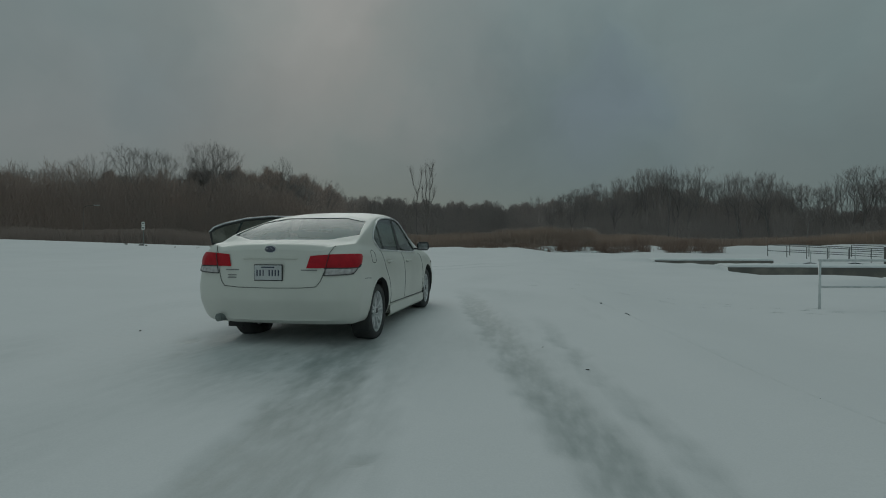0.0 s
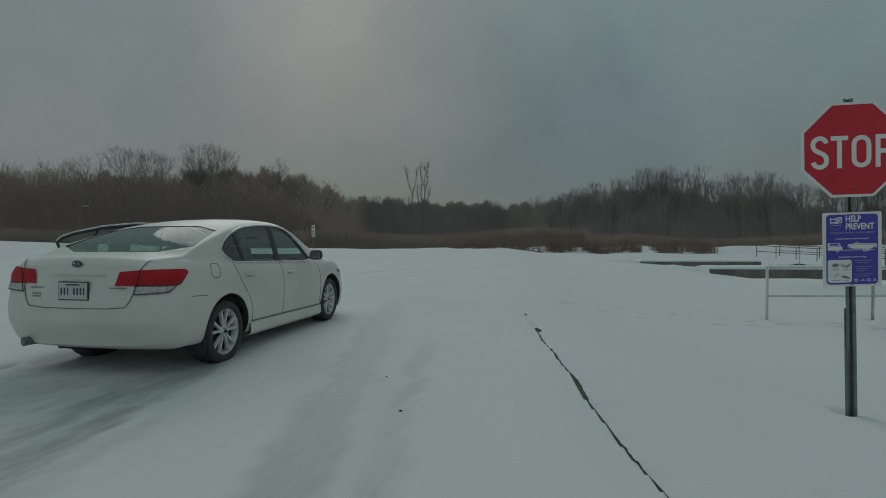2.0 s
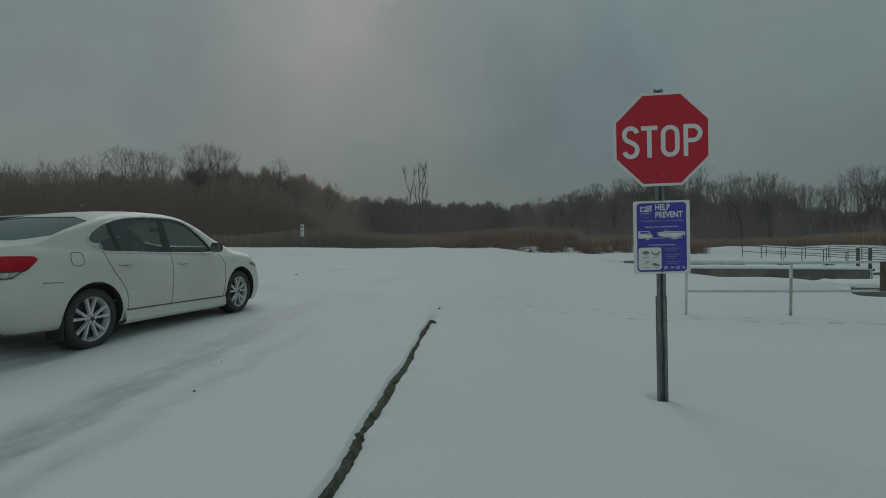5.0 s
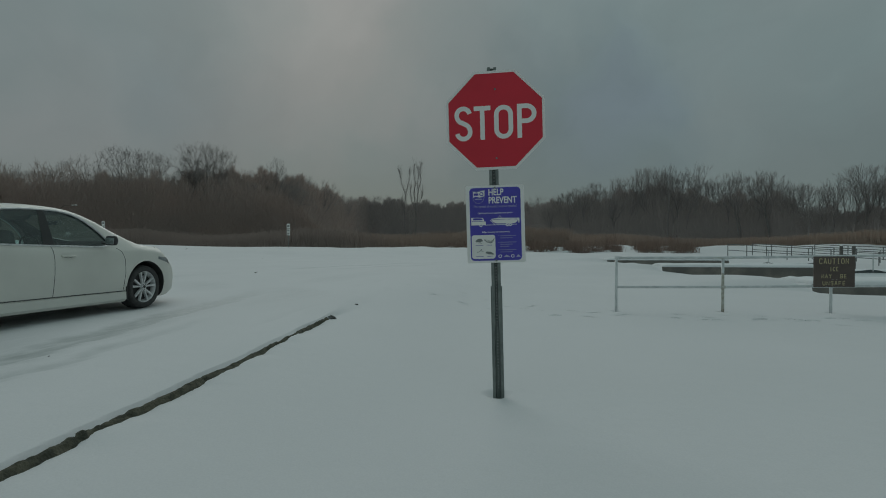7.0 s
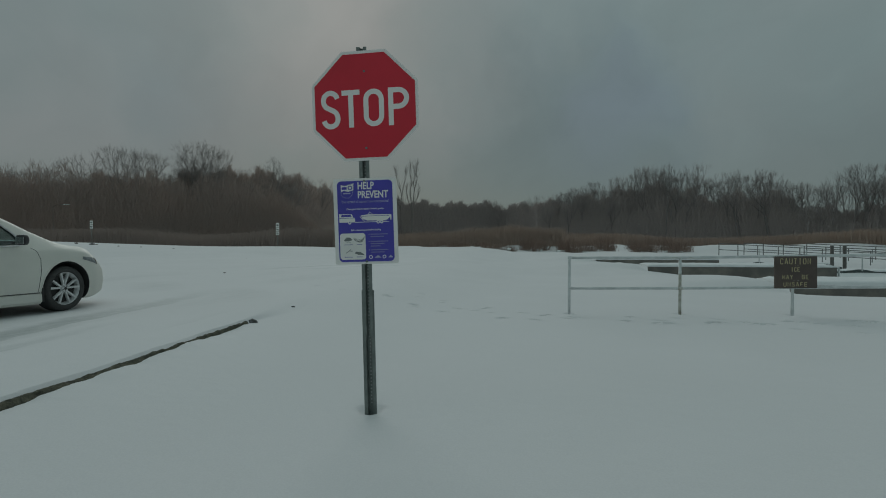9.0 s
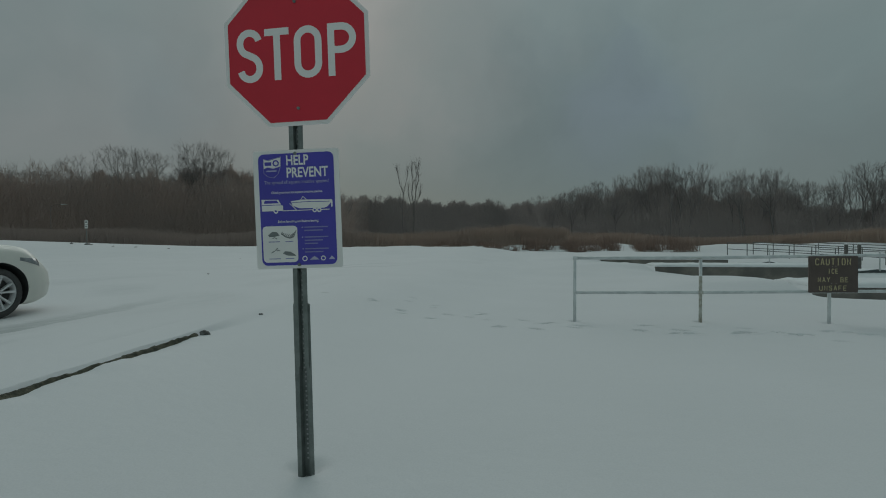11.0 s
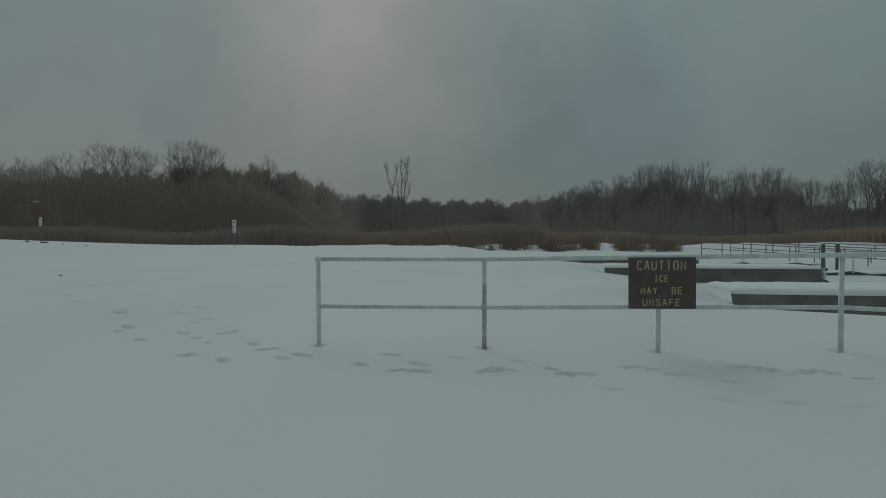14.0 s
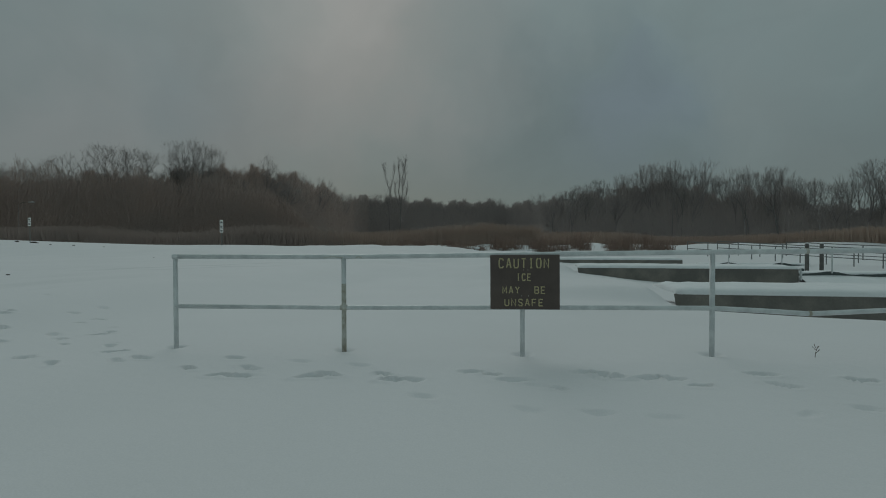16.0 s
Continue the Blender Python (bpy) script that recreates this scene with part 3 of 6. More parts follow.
# ---------------------------------------------------------------- car
def curve(tab, v):
    """A smooth curve through (place, value) pairs."""
    p, q = np.array(tab, float).T
    d = np.gradient(q, p)
    v = np.clip(np.asarray(v, float), p[0], p[-1])
    i = np.clip(np.searchsorted(p, v) - 1, 0, len(p) - 2)
    h = p[i + 1] - p[i]
    t = (v - p[i]) / h
    return ((2 * t**3 - 3 * t**2 + 1) * q[i] + (t**3 - 2 * t**2 + t) * h * d[i] + (3 * t**2 - 2 * t**3) * q[i + 1] + (t**3 - t**2) * h * d[i + 1])


# car measures, in metres from the rear axle on the ground: y ahead, z up
CAR_TOP = ((-1.0, 1.02), (-0.96, 1.07), (-0.9, 1.085), (-0.75, 1.098), (-0.64, 1.117), (-0.5, 1.168), (-0.25, 1.27), (0.0, 1.355), (0.15, 1.4), (0.35, 1.45), (0.6, 1.492), (0.9, 1.522), (1.2, 1.534), (1.45, 1.528),
           (1.7, 1.5), (2.0, 1.408), (2.4, 1.21), (2.75, 1.045), (3.1, 0.985), (3.45, 0.9), (3.65, 0.78), (3.74, 0.64))
CAR_BELT = ((-1.0, 0.95), (-0.88, 1.02), (-0.5, 1.04), (0.0, 1.01), (1.0, 0.963), (2.2, 0.943), (2.8, 0.93), (3.3, 0.86), (3.6, 0.74), (3.74, 0.6))
CAR_HALF = ((-1.0, 0.83), (-0.97, 0.885), (-0.9, 0.925), (-0.7, 0.925), (-0.3, 0.91), (0.0, 0.915), (0.5, 0.907), (1.3, 0.9), (2.2, 0.905), (2.75, 0.91), (3.2, 0.885), (3.5, 0.83), (3.66, 0.73), (3.74, 0.58))
CAR_EDGE = ((-1.0, 0.56), (-0.9, 0.72), (-0.6, 0.775), (-0.4, 0.775), (0.0, 0.735), (0.5, 0.67), (1.3, 0.64), (1.9, 0.61), (2.3, 0.62), (2.75, 0.68), (3.2, 0.7), (3.5, 0.62), (3.74, 0.42))
CAR_LOW = ((-1.0, 0.29), (-0.9, 0.25), (-0.6, 0.225), (0.0, 0.2), (2.75, 0.19), (3.4, 0.19), (3.74, 0.27))


def bowed(x, y, z):
    """Rounds the ends in plan and leans the rear and front faces."""
    wr, wf = 1 - sstep(y, -1.0, -0.35), sstep(y, 3.0, 3.74)
    b = (np.abs(x) / 0.85) ** 2.3
    y = y + wr * (0.085 * b + 0.06 * np.clip((z - 0.64) / 0.42, 0, 1) ** 1.2 + 0.07 * np.clip((0.5 - z) / 0.2, 0, 1))
    y = y - wf * (0.26 * b + 0.1 * np.clip((z - 0.6) / 0.3, 0, 1))
    return np.where(y < 0, y * 1.03, np.where(y > 2.75, 2.75 + (y - 2.75) * 1.07, y))


def car_section(y):
    """The right half of the body's section at one station, from the middle of the floor to the middle of the roof."""
    zt, zb, hw, hr, lo = (float(curve(t, y)) for t in (CAR_TOP, CAR_BELT, CAR_HALF, CAR_EDGE, CAR_LOW))
    zb = min(zb, zt - 0.03)
    tall = zt - zb
    knots = [(0, lo, 3), (hw - 0.14, lo, 3), (hw - 0.05, lo + 0.035, 4), (hw - 0.012, lo + 0.2, 6), (hw, 0.64 * zb + 0.02, 6), (hw - 0.025, zb - 0.1, 4), (hw - 0.05, zb - 0.02, 3),
             (hw - 0.085, zb + 0.02 * min(1, tall / 0.1), 8), (hr + 0.04, zb + tall * 0.86, 4), (hr - 0.05, zt - 0.022 * min(1, tall / 0.1) - 0.01, 5), (hr * 0.55, zt - 0.006, 4), (0, zt, 1)]
    pts = []
    for (x0, z0, n), (x1, z1, _) in zip(knots, knots[1:]):
        pts += [(x0 + (x1 - x0) * k / n, z0 + (z1 - z0) * k / n) for k in range(n)]
    pts.append((0, zt))
    p = np.array(pts)
    for _ in range(2):
        p[1:-1] = 0.25 * p[:-2] + 0.5 * p[1:-1] + 0.25 * p[2:]
    return p


STATIONS = np.concatenate([[-1.0, -0.985, -0.965, -0.94, -0.91, -0.87, -0.82], np.linspace(-0.76, 3.5, 66), [3.55, 3.6, 3.64, 3.68, 3.71, 3.74]])
SECTIONS = [car_section(y) for y in STATIONS]


def car_loft(grow=1.0, y0=-9.0, y1=9.0, floor=None):
    """The closed body, or a smaller one inside it."""
    bm = bmesh.new()
    rows = []
    for y, sec in zip(STATIONS, SECTIONS):
        if not y0 <= y <= y1:
            continue
        x, z = sec[:, 0] * grow, 0.7 + (sec[:, 1] - 0.7) * (grow if grow == 1 else 1 - (1 - grow) * 1.25)
        if floor is not None:
            z = np.maximum(z, floor)
        yy = bowed(x, y, z)
        r = [bm.verts.new((a, b, c)) for a, b, c in zip(x, yy, z)]
        l = [r[0]] + [bm.verts.new((-a, b, c)) for a, b, c in list(zip(x, yy, z))[1:-1]] + [r[-1]]
        rows.append((r, l))
    for (ra, la), (rb, lb) in zip(rows, rows[1:]):
        for k in range(len(ra) - 1):
            bm.faces.new((ra[k], ra[k + 1], rb[k + 1], rb[k]))
            bm.faces.new((la[k], lb[k], lb[k + 1], la[k + 1]))
    for (r, l), end in ((rows[0], -1), (rows[-1], 1)):
        y = r[0].co.y
        prev = [r[0]]
        for k in range(1, len(r)):
            if k == len(r) - 1:
                row = [r[k]]
            else:
                row = [l[k]]
                ln = r[k].co.x
                for q in range(1, 8):
                    xx = -ln + 2 * ln * q / 8
                    row.append(bm.verts.new((xx, float(bowed(xx, -1.0 if end < 0 else 3.74, r[k].co.z)) if grow == 1 else r[k].co.y, r[k].co.z)))
                row.append(r[k])
            if len(prev) == 1:
                for a, b in zip(row, row[1:]):
                    bm.faces.new((prev[0], a, b))
            elif len(row) == 1:
                for a, b in zip(prev, prev[1:]):
                    bm.faces.new((a, b, row[0]))
            else:
                for a, b, c, d in zip(prev, prev[1:], row[1:], row):
                    bm.faces.new((a, b, c, d))
            prev = row
    bmesh.ops.recalc_face_normals(bm, faces=bm.faces[:])
    return bm


def as_mesh(bm, material=None):
    me = bpy.data.meshes.new("piece")
    bmesh.ops.recalc_face_normals(bm, faces=bm.faces[:])
    bm.to_mesh(me)
    bm.free()
    if material:
        me.materials.append(material)
    return me


def carve(me, tools):
    """Cuts a closed mesh by others in turn: (mesh, 'DIFFERENCE' or 'INTERSECT')."""
    for tool, how in tools:
        a, b = new("carved", me), new("tool", tool)
        md = a.modifiers.new("cut", "BOOLEAN")
        md.operation, md.solver, md.object, md.material_mode = how, "EXACT", b, "TRANSFER"
        bpy.context.view_layer.update()
        me = bpy.data.meshes.new_from_object(a.evaluated_get(bpy.context.evaluated_depsgraph_get()))
        bpy.data.objects.remove(a)
        bpy.data.objects.remove(b)
    return me


def prism_x(outline, x0, x1):
    """An (y, z) outline pulled along x."""
    bm = bmesh.new()
    a = [bm.verts.new((x0, y, z)) for y, z in outline]
    b = [bm.verts.new((x1, y, z)) for y, z in outline]
    bm.faces.new(a)
    bm.faces.new(b[::-1])
    for i in range(len(a)):
        bm.faces.new((a[i], b[i], b[(i + 1) % len(a)], a[(i + 1) % len(a)]))
    bmesh.ops.recalc_face_normals(bm, faces=bm.faces[:])
    return bm


def disc_x(x0, x1, y, z, r, n=40):
    return prism_x([(y + r * math.cos(2 * math.pi * k / n), z + r * math.sin(2 * math.pi * k / n)) for k in range(n)], x0, x1)


def eased(pts, rounds=2):
    """Rounds the corners of a closed outline."""
    for _ in range(rounds):
        out = []
        for a, b in zip(pts, pts[1:] + pts[:1]):
            out += [(0.8 * a[0] + 0.2 * b[0], 0.8 * a[1] + 0.2 * b[1]), (0.2 * a[0] + 0.8 * b[0], 0.2 * a[1] + 0.8 * b[1])]
        pts = out
    return pts


@functools.lru_cache(maxsize=None)
def perimeter(z):
    """The body's outline in plan at one height: from the middle of the rear round the right side to the nose."""
    sec = SECTIONS[0]
    side = slice(6, 40)

    def across(s):
        zz, xx = s[side, 1], s[side, 0]
        return float(np.interp(z, zz, xx))

    xc = across(sec)
    pts = [(x, float(bowed(x, -1.0, z))) for x in np.linspace(0, xc, 16)]
    for y, s in zip(STATIONS[1:], SECTIONS[1:]):
        if s[-1, 1] > z:
            x = across(s)
            pts.append((x, float(bowed(x, y, z))))
    return np.array(pts)


def side_x(y, z):
    p = perimeter(z)
    p = p[16:]
    return float(np.interp(y, p[:, 1], p[:, 0]))


def rear_y(x, z):
    return float(bowed(abs(x), -1.0, z))


def skin_patch(low, high, sel, cols=26, rows=5, out=0.012, slant=0.0, lead=0.0):
    """A patch that follows the body between two heights (each a function of 0..1 along it). sel: start and end along the plan outline."""
    verts, faces = [], []
    for i in range(cols + 1):
        t = i / cols
        for k in range(rows + 1):
            z = low(t) + (high(t) - low(t)) * k / rows
            p = perimeter(z)
            d = np.r_[0, np.cumsum(np.hypot(*np.diff(p, axis=0).T))]
            s0 = sel[0] + lead * k / rows
            s = s0 + (sel[1] - slant * (1 - k / rows) - s0) * t
            x, y = np.interp(s, d, p[:, 0]), np.interp(s, d, p[:, 1])
            x2, y2 = np.interp(s + 0.02, d, p[:, 0]), np.interp(s + 0.02, d, p[:, 1])
            n = np.array([y2 - y, -(x2 - x)])
            n = n / (np.linalg.norm(n) + 1e-9)
            bulge = out * (0.4 + 0.6 * math.sin(math.pi * min(1, max(0, k / rows))) * min(1, 6 * t, 6 * (1 - t)))
            verts.append((x + n[0] * bulge, y + n[1] * bulge, z))
    for i in range(cols):
        for k in range(rows):
            a = i * (rows + 1) + k
            faces.append((a, a + rows + 1, a + rows + 2, a + 1))
    return verts, faces


def mirrored(verts, faces):
    return [(-x, y, z) for x, y, z in verts], [f[::-1] for f in faces]


# heights of the wheel hubs by station: the rear wheels stand in a rut
HUB = {0: 0.291, 2.75: 0.365}
WINDOWS = [(2.2, 0.973), (1.2, 0.99), (0.5, 1.006), (0.28, 1.01), (0.15, 1.016), (0.02, 1.1), (-0.03, 1.15), (0.03, 1.225), (0.2, 1.318), (0.5, 1.403), (0.9, 1.446), (1.3, 1.456), (1.58, 1.433), (1.8, 1.358), (2.05, 1.178)]


def build_wheel(car, x, y, flip):
    """A wheel with a tyre and a rim of five pairs of spokes."""
    wheel = new("wheel")
    wheel.parent = car
    wheel.matrix_basis = pose(x, y, HUB[y], 0, 0, 180 if flip else 0) @ Matrix.Scale(1.01, 4)
    return wheel


TYRE_LINE = ((0.0, 0.239), (0.012, 0.238), (0.022, 0.248), (0.026, 0.268), (0.02, 0.297), (0.004, 0.318), (-0.02, 0.325), (-0.19, 0.325), (-0.215, 0.315), (-0.225, 0.28), (-0.215, 0.22), (-0.1, 0.2))
RIM_LINE = ((0.004, 0.24), (-0.004, 0.233), (-0.02, 0.225), (-0.08, 0.2), (-0.16, 0.2), (-0.17, 0.02))


def lathe(line, n=48):
    bm = bmesh.new()
    rings = [[bm.verts.new((a, r * math.cos(2 * math.pi * k / n), r * math.sin(2 * math.pi * k / n))) for k in range(n)] for a, r in line]
    for p, q in zip(rings, rings[1:]):
        for k in range(n):
            bm.faces.new((p[k], q[k], q[(k + 1) % n], p[(k + 1) % n]))
    return bm


def wheel_meshes():
    tyre = as_mesh(lathe(TYRE_LINE), RUBBER)
    bm = lathe(RIM_LINE)
    rim = as_mesh(bm, ALLOY)
    back = as_mesh(lathe(((-0.06, 0.2), (-0.065, 0.1), (-0.065, 0.02))), WELL)
    sp = bmesh.new()
    for k in range(5):
        for off in (-9.5, 9.5):
            a = radians(72 * k + 90)
            b = radians(72 * k + 90 + off * 1.55)
            d0, d1 = Vector((0, math.cos(a + radians(off)), math.sin(a + radians(off)))), Vector((0, math.cos(b), math.sin(b)))
            p0, p1 = d0 * 0.05 + Vector((-0.012, 0, 0)), d1 * 0.228 + Vector((-0.006, 0, 0))
            run = (p1 - p0).normalized()
            wide = run.cross(Vector((1, 0, 0)))
            ring0 = [p0 + wide * s * 0.014 + Vector((h, 0, 0)) for s, h in ((-1, -0.03), (-0.7, 0.0), (0.7, 0.0), (1, -0.03))]
            ring1 = [p1 + wide * s * 0.02 + Vector((h, 0, 0)) for s, h in ((-1, -0.025), (-0.7, 0.003), (0.7, 0.003), (1, -0.025))]
            va, vb = [sp.verts.new(v) for v in ring0], [sp.verts.new(v) for v in ring1]
            for i in range(3):
                sp.faces.new((va[i], va[i + 1], vb[i + 1], vb[i]))
            sp.faces.new(va[::-1])
            sp.faces.new(vb)
    r = bmesh.ops.create_cone(sp, cap_ends=True, segments=24, radius1=0.062, radius2=0.05, depth=0.03)
    bmesh.ops.transform(sp, matrix=pose(-0.012, 0, 0, 0, 90, 0), verts=r["verts"])
    spokes = as_mesh(sp, ALLOY)
    nuts = bmesh.new()
    for k in range(5):
        a = radians(72 * k + 54)
        add_tube(nuts, [(-0.02, 0.038 * math.cos(a), 0.038 * math.sin(a)), (0.006, 0.038 * math.cos(a), 0.038 * math.sin(a))], 0.008, 6)
    add_tube(nuts, [(-0.01, 0, 0), (0.009, 0, 0)], 0.022, 16)
    return tyre, rim, back, spokes, as_mesh(nuts, BLACK_TRIM)


def build_car():
    car = new("car")
    body = as_mesh(car_loft(), PAINT_WHITE)
    cabin = as_mesh(car_loft(0.93, -0.35, 2.75, 0.36), SEAT)
    tools = [(cabin, "DIFFERENCE")]
    for s in (1, -1):
        for y in HUB:
            tools.append((as_mesh(disc_x(s * 0.62, s * 1.1, y, HUB[y] + 0.012, 0.388), WELL), "DIFFERENCE"))
        tools.append((as_mesh(prism_x(eased(WINDOWS, 2), s * 0.3, s * 1.2), BLACK_TRIM), "DIFFERENCE"))
    back_light = eased([(-0.81, 1.128), (0.81, 1.128), (0.64, 1.41), (-0.64, 1.41)], 1)
    screen = eased([(-0.69, 1.07), (0.69, 1.07), (0.55, 1.435), (-0.55, 1.435)], 1)
    tools.append((as_mesh(plate(back_light, -0.75, 0.75), BLACK_TRIM), "DIFFERENCE"))
    tools.append((as_mesh(plate(screen, 1.72, 3.1), BLACK_TRIM), "DIFFERENCE"))
    # the opening of the left rear door
    tools.append((as_mesh(prism_x(eased([(0.42, 0.42), (1.15, 0.36), (1.15, 1.44), (0.5, 1.4), (0.02, 1.2), (0.3, 0.75)], 1), -0.55, -1.2), WELL), "DIFFERENCE"))
    body = carve(body, tools)
    ob = link_mesh("body", body, None, car, "white painted body", sharp=38)

    def sheet(name, outline, place, material, rows=14, cols=18, label=""):
        """A curved pane filling an outline: rows by height, each row spread between the outline's two sides."""
        o = np.array(outline)
        lo, hi = o[:, 1].min() + 1e-4, o[:, 1].max() - 1e-4
        verts, faces = [], []
        for k in range(rows + 1):
            z = lo + (hi - lo) * (0.5 - 0.5 * math.cos(math.pi * k / rows))
            cross = []
            for (a0, z0), (a1, z1) in zip(outline, outline[1:] + outline[:1]):
                if (z0 - z) * (z1 - z) <= 0 and z0 != z1:
                    cross.append(a0 + (a1 - a0) * (z - z0) / (z1 - z0))
            for i in range(cols + 1):
                u = min(cross) + (max(cross) - min(cross)) * i / cols
                verts.append(place(u, z))
        for k in range(rows):
            for i in range(cols):
                q = k * (cols + 1) + i
                faces.append((q, q + 1, q + cols + 2, q + cols + 1))
        return from_lists(name, verts, faces, material, car, label, smooth=True)

    def on_side(s, sink):
        return lambda y, z: (s * (side_x(y, z) - sink), y, z)

    tops = np.array([[np.interp(x, sec[30:, 0][::-1], sec[30:, 1][::-1]) for x in np.linspace(0, 0.8, 17)] for sec in SECTIONS])

    def on_slope(back, sink):
        sel = (STATIONS > -0.75) & (STATIONS < 1.0) if back else (STATIONS > 1.6) & (STATIONS < 3.1)

        def place(x, z):
            prof = [np.interp(abs(x), np.linspace(0, 0.8, 17), row) for row in tops[sel]]
            ys = STATIONS[sel]
            prof, ys = (np.array(prof), ys) if back else (np.array(prof)[::-1], ys[::-1])
            prof = np.maximum.accumulate(prof)
            y = float(np.interp(z + sink, prof, ys))
            return (x, float(bowed(x, y, z)), z)
        return place

    w_all = eased(WINDOWS, 2)
    win = sheet("side_window", w_all, on_side(1, 0.012), GLASS_CAR, 16, 30, "tinted side glass")
    win.visible_shadow = False
    win = sheet("side_window", [(1.25, 0.99), (2.18, 0.975), (2.05, 1.178), (1.8, 1.358), (1.58, 1.433), (1.25, 1.453)], on_side(-1, 0.012), GLASS_CAR, 12, 14, "tinted side glass")
    win.visible_shadow = False
    for s in (1, -1):
        sheet("centre_pillar", [(1.13, 0.978), (1.29, 0.978), (1.235, 1.463), (1.15, 1.463)], on_side(s, 0.006), BLACK_TRIM, 8, 3)
    sheet("window_divider", [(0.4, 1.013), (0.447, 1.013), (0.335, 1.363), (0.295, 1.363)], on_side(1, 0.006), BLACK_TRIM, 8, 2)
    w = sheet("rear_window", back_light, on_slope(True, 0.006), GLASS_REAR, 12, 20, "hazy rear window")
    w.visible_shadow = False
    w = sheet("windscreen", screen, on_slope(False, 0.006), GLASS_CAR, 12, 20)
    w.visible_shadow = False

    # bright moulding round the side windows
    for s in (1, -1):
        line = eased(WINDOWS, 2)
        pts = [(s * (side_x(y, z) + 0.005), y, z) for y, z in line]
        pts.append(pts[0])
        part("window_moulding", tube(pts, 0.012, 6), ALLOY, car)

    # pressed lips of the wheel arches
    for cy, cz in HUB.items():
        arch = [(cy + 0.402 * math.cos(a), cz + 0.012 + 0.402 * math.sin(a)) for a in np.linspace(0.1, math.pi - 0.1, 25)]
        part("arch_lip", tube([(side_x(y, z) - 0.006, y, z) for y, z in arch], 0.014, 6), PAINT_WHITE, car, smooth=True)

    # joints of doors, lid and flap
    def on_skin(line):
        """Points along an (y, z) line, set on the right side of the body."""
        out = []
        for (y0, z0), (y1, z1) in zip(line, line[1:]):
            out += [(y0 + (y1 - y0) * k / 8, z0 + (z1 - z0) * k / 8) for k in range(8)]
        return [(side_x(y, z) + 0.0008, y, z) for y, z in out + [line[-1]]]

    def seam(pts, name="seam", material=SEAM, wide=0.0034):
        part(name, tube(pts, wide, 5), material, car)

    for s in (1,):
        seam(on_skin(((1.19, 0.345), (1.2, 0.55), (1.22, 0.8), (1.22, 0.95), (1.21, 0.985))))
        seam(on_skin(((0.46, 0.345), (0.46, 0.45), (0.42, 0.57), (0.34, 0.68), (0.26, 0.78), (0.19, 0.9), (0.15, 1.01))))
        seam(on_skin(((2.3, 0.345), (2.33, 0.6), (2.34, 0.8), (2.3, 0.92), (2.24, 0.96))))
        seam([(side_x(y, z) + 0.0008, y, z) for y, z in [(0.45 + 1.88 * k / 14, 0.34 - 0.006 * k / 14) for k in range(15)]], "sill_joint", SEAM, 0.007)
        ring = eased([(-0.28, 0.87), (-0.13, 0.87), (-0.13, 1.01), (-0.28, 1.01)], 2)
        seam([(side_x(y, z) + 0.0005, y, z) for y, z in ring + ring[:1]], "fuel_flap", SEAM)
        seam([(side_x(y, z) + 0.0005, y, z) for y, z in ((-0.62, 0.715), (-0.5, 0.712), (-0.38, 0.705))])
    lid = [(0.63, 0.86), (0.6, 0.8), (0.565, 0.7), (0.52, 0.645), (0.35, 0.632), (0, 0.628)]
    lid += [(-x, z) for x, z in lid[-2::-1]]
    seam([(x, rear_y(x, z) - 0.003, z) for x, z in lid], "lid_joint")
    for s in (1, -1):
        seam([(s * x, rear_y(x, z) + dy, z) for x, z, dy in ((0.63, 0.965, -0.004), (0.65, 1.0, 0.0), (0.67, 1.035, 0.012), (0.69, 1.06, 0.035))], "lid_joint")
    # pressed step over the plate
    part("lid_moulding", box((0, rear_y(0, 0.93) - 0.004, 0.93), (0.62, 0.018, 0.012), 0.005), PAINT_WHITE, car)

    # sill skirts
    for s in (1, -1):
        bm = bmesh.new()
        rows = []
        for k in range(17):
            y = 0.42 + 1.93 * k / 16
            x = side_x(y, 0.34)
            rows.append([bm.verts.new((s * xx, y, z)) for xx, z in ((x - 0.03, 0.332), (x + 0.012, 0.32), (x + 0.016, 0.215), (x - 0.02, 0.178), (x - 0.1, 0.178))])
        for a, b in zip(rows, rows[1:]):
            for i in range(4):
                bm.faces.new((a[i], a[i + 1], b[i + 1], b[i]))
        part("sill_skirt", bm, PAINT_WHITE, car, sharp=30)

    # lamps
    for s in (1, -1):
        lamp = new("tail_lamp")
        lamp.parent = car
        lamp["label"] = "red tail lamp with clear lower band"
        up = lambda t: 0.975 - 0.02 * (1 - t) + 0.012 * math.sin(3.14 * t) - 0.03 * max(0.0, (t - 0.88) / 0.12) ** 2  # noqa: E731
        mid = lambda t: 0.832 + 0.004 * t + 0.03 * max(0.0, (t - 0.9) / 0.1) ** 2  # noqa: E731
        lift = 0.016 if s < 0 else 0.0
        vf = skin_patch(mid, up, (0.41 if s > 0 else 0.45, 1.09), 26, 6, 0.018, 0.07, 0.035)
        rim = [vf[0][i * 7] for i in range(27)]
        from_lists("red_lens", *(vf if s > 0 else mirrored(*vf)), LAMP_RED, lamp, smooth=True)
        dn = lambda t: 0.758 + 0.018 * t ** 1.5  # noqa: E731
        vf = skin_patch(dn, mid, (0.6, 1.0), 16, 4, 0.016, 0.1)
        from_lists("clear_lens", *(vf if s > 0 else mirrored(*vf)), LAMP_CLEAR, lamp, smooth=True)
        low = [vf[0][i * 5] for i in range(17)] + [vf[0][16 * 5 + k] for k in range(1, 5)]
